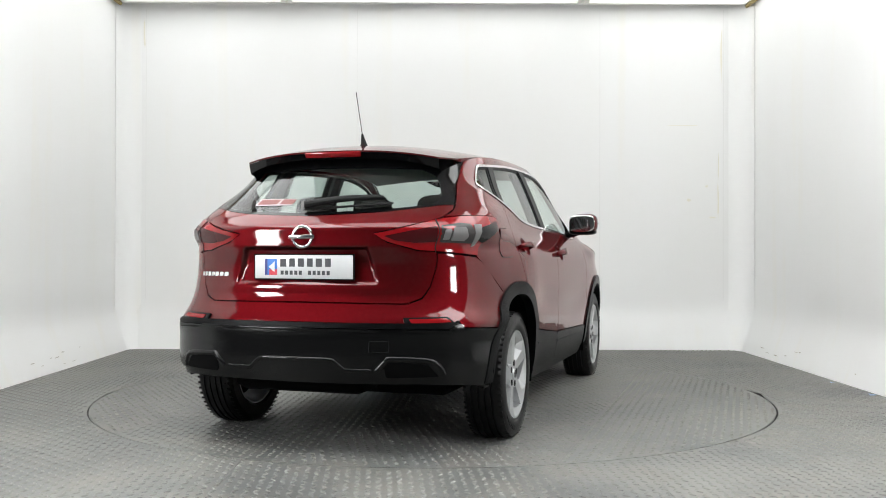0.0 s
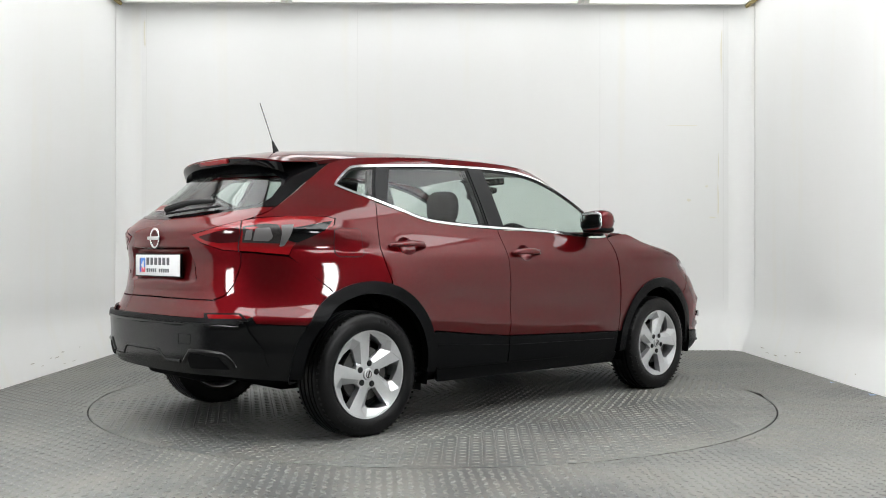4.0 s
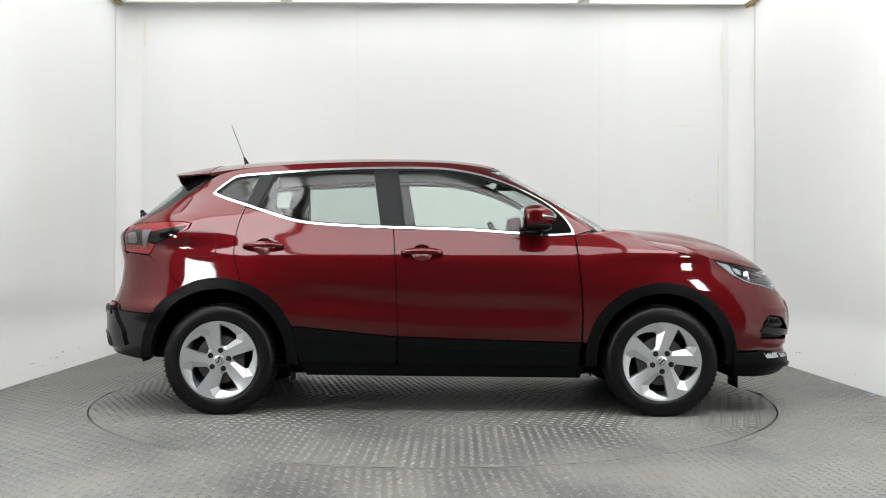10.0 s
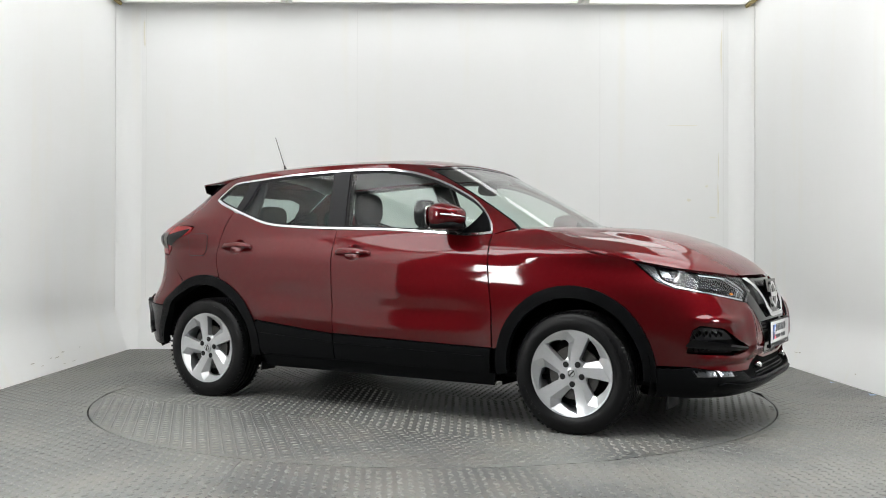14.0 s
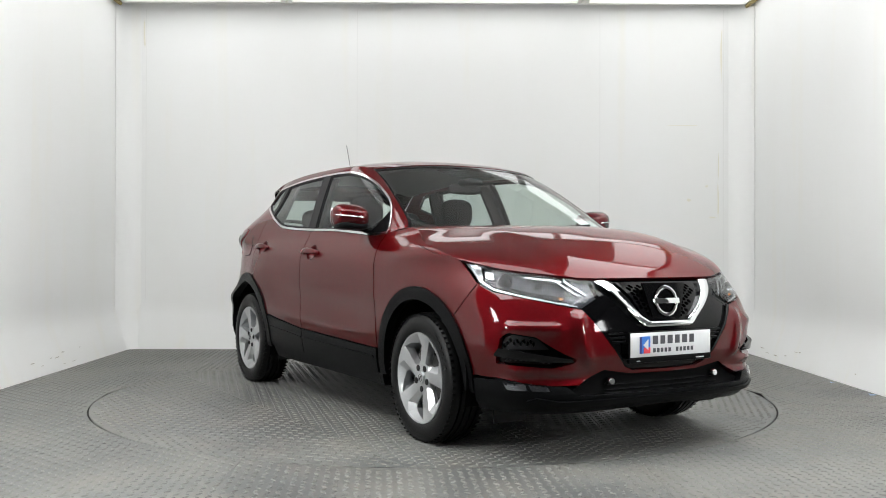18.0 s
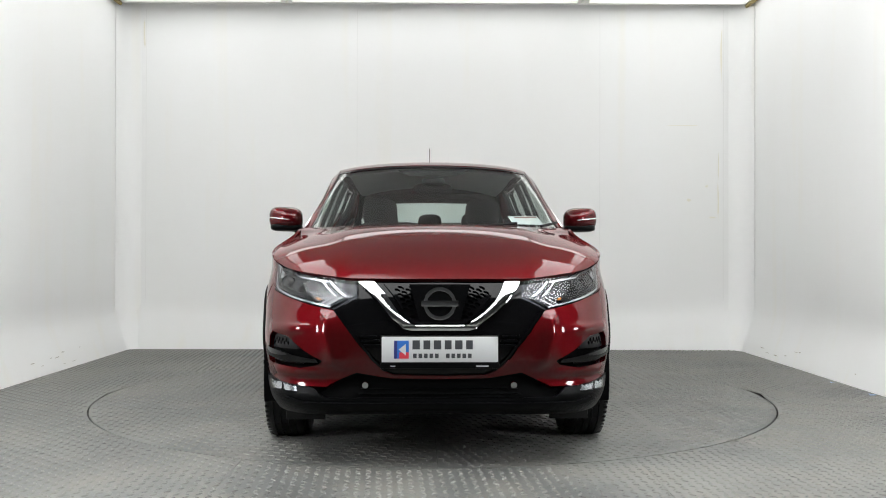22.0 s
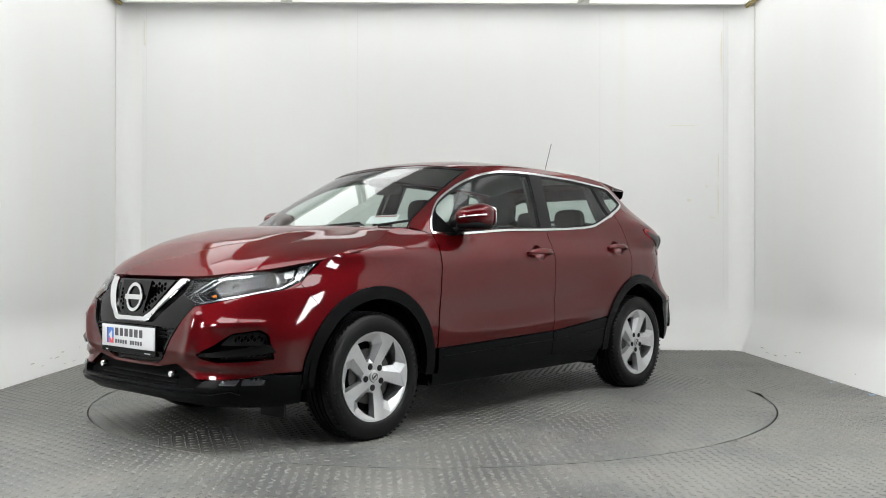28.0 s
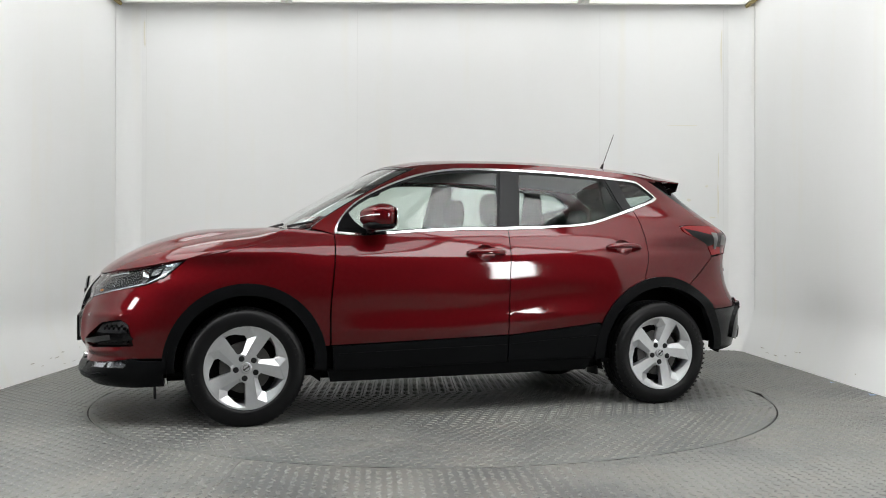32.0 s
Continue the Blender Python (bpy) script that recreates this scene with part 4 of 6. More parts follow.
    for nm, lp in panes.items():
        both(nm, [lp], PANE if nm == "front_window" else PRIVACY, "tinted side window pane", upper=True, off=-0.010, thick=0.004, grid=0.05)
        both("window_seal", [inset(lp, -0.004), inset(lp, 0.010)], SEAL, "", upper=True, off=-0.007, thick=0.006, grid=0.04)
    both("centre_pillar_trim", [cut((-0.34, -0.40), (-0.217, -0.280))], SATIN_BLACK, "gloss black centre pillar", upper=True, off=0.0)
    both("rear_pillar_trim", [cut((-1.232, -1.097), (-1.18, -1.010))], SATIN_BLACK, "gloss black rear pillar", upper=True, off=0.0)


def build_bonnet():
    tip = skin(1.555, 0.938)
    front = [(1.555, 0.938), (1.69, 0.914), (1.876, 0.886), (2.09, 0.867), (2.376, 0.845), (2.60, 0.845), (middle(0.845), 0.845)]
    fe = sorted((skin(s, z).y, z) for s, z in front)
    edge = [(0.90, 1.125), (1.06, 1.095), (1.15, 1.055), (1.25, 1.020), (1.40, 0.985), (tip.x, 0.938)]
    top = [(0.0, 1.130), (0.36, 1.106), (0.67, 1.032), (0.85, 0.952), (0.95, 0.890), (1.0, 0.845)]
    ramp = {}

    def front_edge(v):
        y = abs(v) * tip.y
        z = interp(y, fe)
        return skin(nose_run(y, z), z).x, z

    def place(u, v):
        key = round(abs(v), 4)
        if key not in ramp:
            ramp[key] = front_edge(v)
        fx, fz = ramp[key]
        w = abs(v)
        x0 = 1.13 - 0.15 * w * w
        x = x0 + (fx - x0) * u
        xe = 0.98 + (tip.x - 0.98) * u
        ze = interp(xe, edge)
        zc = interp(u, top)
        ye = skin(run_at(xe, ze), ze).y
        prof0 = 1 - w ** 2.4
        prof1 = (fz - 0.938) / (0.845 - 0.938)
        k = u ** 4
        z = ze + (zc - ze) * (prof0 * (1 - k) + prof1 * k)
        bell = math.sin(math.pi * min(1.0, u * 1.02 + 0.0)) if u < 0.98 else 0.0
        z += 0.013 * (1 - step(w, 0.60 - 0.14 * u, 0.76 - 0.14 * u)) * bell
        return Vector((x, v * ye, z))

    def with_normal(u, v):
        e = 0.01
        a = place(min(1, u + e), v) - place(max(0, u - e), v)
        b = place(u, min(1, v + e)) - place(u, max(-1, v - e))
        return place(u, v), a.cross(b).normalized()
    lp = poly([(0.0, -1.0), (0.993, -1.0), (0.993, 1.0), (0.0, 1.0)])
    shell("bonnet", [lp], with_normal, PAINT, CAR, grid=0.045, thick=0.02, label="dark red metallic bonnet with two raised ridges")


def roof_place():
    edge = [(x, z) for x, z in ROOF_EDGE]
    top = [(-1.75, 1.500), (-1.60, 1.532), (-1.45, 1.556), (-1.06, 1.587), (-0.49, 1.601), (-0.10, 1.596), (0.20, 1.572), (0.341, 1.540), (0.40, 1.525)]
    edge_tab = sorted(edge + [(-1.62, 1.447), (-1.78, 1.425)])
    corner = skin(0.335, 1.497, True)
    front = {}

    def place(u, v):
        """u 0 at the windscreen, 1 at the tailgate; v across."""
        w = abs(v)
        key = round(w, 4)
        if key not in front:
            yf = w * corner.y
            zf = 1.497 + 0.043 * (1 - w ** 2.3)
            front[key] = skin(nose_run(yf, zf, True), zf, True).x
        fx = front[key]
        rx = -1.452
        x = fx + (rx - fx) * u
        xe = corner.x + (rx - corner.x) * u
        se = xe if xe < -0.05 else run_at(xe, 1.51, True)
        ze = interp(se, edge_tab)
        ye = skin(se, ze, True).y
        zc = interp(x if w < 0.02 else (0.341 + (rx - 0.341) * u), sorted(top))
        z = ze + (zc - ze) * (1 - w ** 2.3)
        return Vector((x, v * ye, z))
    return place, edge_tab, top


def build_roof():
    place, edge_tab, top = roof_place()

    def with_normal(u, v):
        e = 0.01
        a = place(min(1, u + e), v) - place(max(0, u - e), v)
        b = place(u, min(1, v + e)) - place(u, max(-1, v - e))
        return place(u, v), b.cross(a).normalized()
    shell("roof", [poly([(0, -0.996), (1, -0.996), (1, 0.996), (0, 0.996)])], with_normal, PAINT, CAR, grid=0.05, thick=0.02, label="dark red roof panel")
    # spoiler over the rear window
    def spoil(u, v):
        w = abs(v)
        x0, x1 = -1.456, -1.765 + 0.10 * w ** 3
        x = x0 + (x1 - x0) * u
        ze = interp(x0 + (-1.68 - x0) * u, edge_tab)
        ye = skin(x0 + (-1.60 - x0) * u, ze).y - 0.002 - 0.03 * u
        zc = interp(x0 + (-1.765 - x0) * u, sorted(top))
        z = ze + 0.02 * u + (zc - ze - 0.02 * u) * (1 - w ** 2.6)
        return Vector((x, v * ye, z))
    bm = bmesh.new()
    n, m = 8, 40
    up = [[bm.verts.new(spoil(i / n, -1 + 2 * j / m)) for j in range(m + 1)] for i in range(n + 1)]
    for i in range(n):
        for j in range(m):
            bm.faces.new((up[i][j], up[i + 1][j], up[i + 1][j + 1], up[i][j + 1]))
    bmesh.ops.recalc_face_normals(bm, faces=bm.faces)
    bmesh.ops.solidify(bm, geom=list(bm.faces), thickness=0.008)
    sp = part("spoiler", bm, PAINT, CAR, "dark red roof spoiler")
    bm = bmesh.new()
    def under(j, k):
        v = -1 + 2 * j / m
        e = spoil(1, v)
        w = abs(v)
        if k == 0:
            return e + Vector((0.003, 0, -0.009))
        if k == 1:
            return e + Vector((0.022, 0, -0.040 - 0.02 * w ** 6))
        z = 1.425 + 0.02 * (1 - w ** 2) - 0.05 * w ** 8
        return Vector((interp(z, TAIL) + 0.05 + 0.16 * w ** 4, e.y * 0.985, z))
    rows = [[bm.verts.new(under(j, k)) for j in range(m + 1)] for k in range(3)]
    for a, b in zip(rows, rows[1:]):
        for j in range(m):
            bm.faces.new((a[j], b[j], b[j + 1], a[j + 1]))
    part("underside", bm, GLOSS, sp, "gloss black spoiler underside")
    bm = bmesh.new()
    box(bm, (-0.012, -0.155, -0.014), (0.012, 0.155, 0.014), 0.006)
    lamp = part("stop_lamp", bm, LAMP_RED, sp, "red high-level brake lamp")
    lamp.location = (-1.757, 0, 1.479)
    lamp.rotation_euler = (0, radians(-25), 0)
    # aerial
    bm = bmesh.new()
    tube(bm, [(-1.345, 0, 1.560), (-1.352, 0, 1.585), (-1.372, 0, 1.632)], lambda t: 0.020 * (1 - t) + 0.0055, 10)
    aer = part("aerial_base", bm, SEAL, CAR, "black rubber aerial base")
    bm = bmesh.new()
    tube(bm, [(-1.370, 0, 1.628), (-1.458, 0, 1.850)], 0.0024, 6)
    part("aerial_rod", bm, SEAL, aer)


def build_front():
    cut = 0.345 + FA * 0.7071
    arch_in = arch(AXF, FA, 6, 45, 12)
    m = middle
    half = ([(m(0.415), 0.415), (2.631, 0.419), (2.594, 0.44), (2.525, 0.549), (2.44, 0.641), (2.353, 0.709)]
            + [(2.25, 0.723), (2.005, 0.759), (1.79, 0.787), (1.694, 0.8190)] + arch_in[::-1]
            + [(1.78, 0.392), (1.95, 0.376), (2.17, 0.364), (2.335, 0.365), (2.485, 0.429), (2.621, 0.404), (m(0.40), 0.400)])
    loop = loop_of(across(half))
    inlet = poly([(1.778, 0.458), (1.825, 0.578), (1.885, 0.603), (2.07, 0.588), (2.21, 0.528), (2.335, 0.482), (2.30, 0.462), (2.17, 0.446)], 0.015)
    inlet2 = [(2 * m(z) - s, z) for s, z in inlet]
    def sculpt(s, z, p):
        if s > m(z):
            s = 2 * m(z) - s
        r = 0.016 * math.exp(-((s - 2.345 - (0.66 - z) * 0.30) / 0.045) ** 2) * step(z, 0.42, 0.5) * (1 - step(z, 0.66, 0.71))
        r -= 0.016 * math.exp(-((s - 2.03) / 0.20) ** 2 - ((z - 0.54) / 0.06) ** 2)
        r += 0.012 * math.exp(-((z - 0.428) / 0.018) ** 2) * step(s, 1.80, 1.95) * (1 - step(s, 2.25, 2.42))
        r += 0.010 * math.exp(-((z - 0.625) / 0.022) ** 2) * step(s, 1.80, 1.90) * (1 - step(s, 2.15, 2.32))
        return r
    fb = shell("front_bumper", [loop, inlet, inlet2], on(relief=sculpt), PAINT, CAR, grid=0.018, thick=0.03, label="dark red front bumper skin")
    for sd in (1, -1):
        shell("bumper_inlet", [inset(inlet, -0.006)], on(), MATT, fb, grid=0.05, off=-0.044, side=sd, label="black honeycomb bumper inlet")
    # black centre of the nose
    half = [(m(0.41), 0.41), (2.631, 0.413), (2.59, 0.435), (2.52, 0.549), (2.435, 0.641), (2.348, 0.713), (2.442, 0.77), (2.384, 0.838), (m(0.838), 0.838)]
    loop = loop_of(across(half))
    grille = shell("grille", [loop], on(), GLOSS, CAR, grid=0.04, off=-0.012, label="gloss black radiator grille")
    # bright V bar
    out_h = [(2.394, 0.834), (2.636, 0.675), (2.688, 0.632), (2.715, 0.624), (m(0.624), 0.624)]
    in_h = [(m(0.642), 0.642), (2.735, 0.642), (2.714, 0.648), (2.672, 0.675), (2.466, 0.834)]
    half = in_h + out_h
    ring = in_h + [q for q in out_h]
    lp = [(2 * m(z) - s, z) for s, z in in_h[::-1]][:-1] + in_h + out_h + [(2 * m(z) - s, z) for s, z in out_h[::-1]][1:]
    lp = outline(*[(lp[i], lp[(i + 1) % len(lp)]) for i in range(len(lp))])
    rise_out, rise_in = [(0.624, 2.715), (0.675, 2.636), (0.834, 2.394)], [(0.642, 2.735), (0.675, 2.672), (0.834, 2.466)]

    def bulge(s, z, p):
        if s > m(z):
            s = 2 * m(z) - s
        c = (z - 0.624) / 0.018 if z < 0.646 and s > 2.69 else (s - interp(z, rise_out)) / max(0.02, interp(z, rise_in) - interp(z, rise_out))
        c = min(1.0, max(0.0, c))
        return 0.005 * (1 - abs(2 * c - 1) ** 3.0)
    shell("grille_bar", [lp], on(relief=bulge), CHROME, grille, grid=0.008, off=0.006, thick=0.03, label="polished chrome V-shaped grille bar")
    # lower intake and lip
    half = [(m(0.402), 0.402), (2.621, 0.404), (2.485, 0.429), (2.335, 0.365), (2.26, 0.34), (2.32, 0.305), (m(0.312), 0.312)]
    loop = loop_of(across(half))
    shell("lower_intake", [loop], on(), MATT, CAR, grid=0.04, off=-0.03, label="black lower air intake")
    half = ([(m(0.318), 0.318), (2.33, 0.318), (2.25, 0.358), (2.17, 0.360), (1.95, 0.372), (1.78, 0.388), (1.755, 0.380)] + arch(AXF, FA, 4, -14, 5)
            + [(1.78, 0.228), (2.17, 0.232), (2.70, 0.248), (m(0.25), 0.25)])
    loop = loop_of(across(half))
    shell("front_skirt", [loop], on(), PLASTIC, CAR, grid=0.03, off=0.004, thick=0.04, label="black plastic front skirt")


def build_lamps():
    lamp = outline([(1.56, 0.937), (1.69, 0.911), (1.876, 0.883), (2.09, 0.864), (2.376, 0.841)], [(2.376, 0.841), (2.443, 0.768)], [(2.443, 0.768), (2.353, 0.714)],
                   [(2.353, 0.714), (2.25, 0.727), (2.005, 0.763), (1.79, 0.791), (1.696, 0.823)], [(1.696, 0.823), (1.626, 0.882), (1.56, 0.937)])
    for sd in (1, -1):
        h = shell("headlamp", [inset(lamp, 0.002)], on(), LAMP_CHROME, CAR, grid=0.03, off=-0.03, side=sd, label="clear headlamp with dark housing")
        shell("lens", [inset(lamp, 0.002)], on(), LENS, h, grid=0.03, off=0.002, thick=0.002, side=sd, label="clear lamp lens")
    tail = outline([(-2.612, 1.062), (-2.45, 1.090), (-2.19, 1.131), (-1.94, 1.150), (-1.62, 1.156), (-1.515, 1.147)], [(-1.515, 1.147), (-1.53, 1.112), (-1.62, 1.072), (-1.79, 1.015)],
                   [(-1.79, 1.015), (-1.838, 0.957)], [(-1.838, 0.957), (-2.10, 0.972), (-2.337, 0.982)], [(-2.337, 0.982), (-2.53, 1.022), (-2.612, 1.062)])
    for sd in (1, -1):
        shell("tail_lamp", [inset(tail, 0.002)], on(), LAMP_RED, CAR, grid=0.03, off=0.004, thick=0.03, side=sd, label="red tail lamp with smoked clear centre")


def build_tail():
    m = lambda z: middle(z, True)
    # tailgate below the window, with the sunk field round the plate
    half = [(m(1.149), 1.149), (-2.68, 1.156), (-2.53, 1.164), (-2.31, 1.182), (-2.10, 1.201), (-1.958, 1.205), (-2.0, 1.184), (-2.12, 1.150), (-2.19, 1.135), (-2.45, 1.094), (-2.616, 1.064), (-2.53, 1.018), (-2.337, 0.978),
            (-2.205, 0.974), (-2.222, 0.903), (-2.275, 0.811), (-2.345, 0.757), (-2.44, 0.732), (-2.60, 0.733), (m(0.736), 0.736)]

    def sunk(s, z, p):
        reach = 0.385 - 0.30 * (z - 0.82)
        inner = step(reach - abs(p.y), 0.0, 0.022) * step(z, 0.818, 0.838) * (1 - step(z, 0.985, 1.0))
        ledge = 0.005 * math.exp(-((z - 1.005) / 0.026) ** 2) * step(0.52 - abs(p.y), 0.0, 0.1)
        low = 0.003 * math.exp(-((z - 0.80) / 0.02) ** 2) * step(0.5 - abs(p.y), 0.0, 0.1)
        return ledge + low - 0.026 * inner * (0.35 + 0.65 * step(z, 0.83, 0.98))
    gate = shell("tailgate", [loop_of(across(half, True))], on(relief=sunk), PAINT, CAR, grid=0.014, thick=0.02, label="dark red tailgate with a sunk plate field")
    # rear window: glass with a black printed border
    half = [(m(1.152), 1.152), (-2.68, 1.159), (-2.53, 1.167), (-2.31, 1.185), (-2.10, 1.204), (-1.945, 1.210), (-1.80, 1.276), (-1.64, 1.366), (-1.53, 1.436), (-1.475, 1.462), (-1.60, 1.482), (m(1.488), 1.488)]
    rim = loop_of(across(half, True))
    hole = loop_of(across([(m(1.166), 1.166), (-2.50, 1.180), (-2.25, 1.200), (-2.07, 1.222), (-1.96, 1.262), (-1.88, 1.325), (-1.875, 1.37), (-1.98, 1.402), (m(1.412), 1.412)], True))
    shell("rear_screen_border", [rim, hole], on(), GLOSS, gate, grid=0.04, thick=0.006, off=-0.002, label="gloss black rear window surround")
    shell("rear_screen", [hole], on(), PRIVACY, gate, grid=0.05, thick=0.004, off=-0.002, label="tinted rear window")
    # red rear bumper
    half = ([(m(0.729), 0.729), (-2.60, 0.727), (-2.44, 0.726), (-2.34, 0.751), (-2.268, 0.808), (-2.214, 0.903), (-2.196, 0.966), (-2.10, 0.966), (-1.845, 0.948), (-1.577, 0.78)]
            + arch(AXR, RA, 118, 147, 8) + [(-1.75, 0.606), (-2.11, 0.62), (-2.142, 0.652), (-2.194, 0.640), (-2.50, 0.641), (m(0.642), 0.642)])
    loop = loop_of(across(half, True))
    shell("rear_bumper", [loop], on(), PAINT, CAR, grid=0.03, thick=0.03, label="dark red rear bumper skin")
    half = ([(m(0.638), 0.638), (-2.50, 0.637), (-2.19, 0.636), (-2.142, 0.648), (-2.115, 0.616), (-1.752, 0.602)] + arch(AXR, RA, 148, 184, 8)
            + [(-1.80, 0.325), (-2.07, 0.345), (-2.40, 0.358), (m(0.355), 0.355)])
    loop = loop_of(across(half, True))
    shell("rear_skirt", [loop], on(), PLASTIC_SATIN, CAR, grid=0.03, off=0.008, thick=0.05, label="black plastic rear bumper skirt")


def build_screen():
    def mid(z):
        return interp(z, SCREEN) - 0.50 + ARC["screen"]
    side = [(1.03, 1.10), (0.985, 1.16), (0.80, 1.277), (0.60, 1.388), (0.45, 1.455), (0.335, 1.497)]
    half = []
    cy = skin(0.335, 1.497, True).y
    for k in range(12):
        w = k / 12
        z = 1.497 + 0.043 * (1 - w ** 2.3) - 0.005
        half.append((nose_run(w * cy, z, True), z))
    half[0] = (mid(1.535), 1.535)
    half = half + shift(side[::-1], 0.006)
    half += [(1.2, 1.088), (mid(1.085), 1.085)]
    def mir(q):
        return (2 * mid(q[1]) - q[0], q[1])
    loop = half + [mir(q) for q in reversed(half)]
    loop = [q for i, q in enumerate(loop) if abs(q[0] - loop[i - 1][0]) + abs(q[1] - loop[i - 1][1]) > 1e-3]
    loop = outline(*[(loop[i], loop[(i + 1) % len(loop)]) for i in range(len(loop))])
    shell("windscreen", [loop], on(True), SCREEN_GLASS, CAR, grid=0.05, off=-0.004, thick=0.005, label="clear laminated windscreen")
    shell("screen_border", [loop, inset(loop, 0.012)], on(True), GLOSS, CAR, grid=0.04, off=-0.002, thick=0.004, label="black windscreen border")


def build_shell():
    """The dark inner body behind the skin, with wheel wells and floor pan."""
    lp = [(s, 0.26 + 0.14 * step(-s, 1.60, 1.80)) for s in np.linspace(-2.86, 2.72, 120)] + [(2.72, 0.84), (2.3, 0.83), (1.8, 0.87), (1.5, 0.93), (1.2, 1.0), (0.8, 1.06), (0, 1.08), (-0.8, 1.12), (-1.2, 1.22), (-1.5, 1.13), (-2.0, 1.12), (-2.86, 1.1)]
    lp = outline(*[(lp[i], lp[(i + 1) % len(lp)]) for i in range(len(lp))])
    holes = []
    for cx, r in ((AXF, 0.42), (AXR, 0.44)):
        c = arch(cx, r, -8, 188, 30)
        holes.append(outline(*[(c[i], c[(i + 1) % len(c)]) for i in range(len(c))]))
    both("inner_body", [lp] + holes, MATT, "dark inner body structure", off=-0.045, thick=0.01, grid=0.08)
    bm = bmesh.new()
    box(bm, (-1.70, -0.60, 0.25), (1.95, 0.60, 0.31), 0.02)
    box(bm, (-0.90, -0.78, 0.24), (0.90, 0.78, 0.30), 0.02)
    part("floor_pan", bm, MATT, CAR, "dark underbody")
    for cx in (AXF, AXR):
        for sd in (1, -1):
            bm = bmesh.new()
            r = 0.43
            rows = []
            for k in range(25):
                a = radians(-15 + (210 if cx > 0 else 190) * k / 24)
                x, z = cx + r * math.cos(a), 0.345 + r * math.sin(a)
                rows.append([bm.verts.new((x, sd * y, z)) for y in (0.86, 0.58)])
            for a, b in zip(rows, rows[1:]):
                bm.faces.new((a[0], b[0], b[1], a[1]))
            bm.faces.new([r_[1] for r_ in rows])
            part("wheel_well", bm, MATT, CAR, "black wheel arch liner")


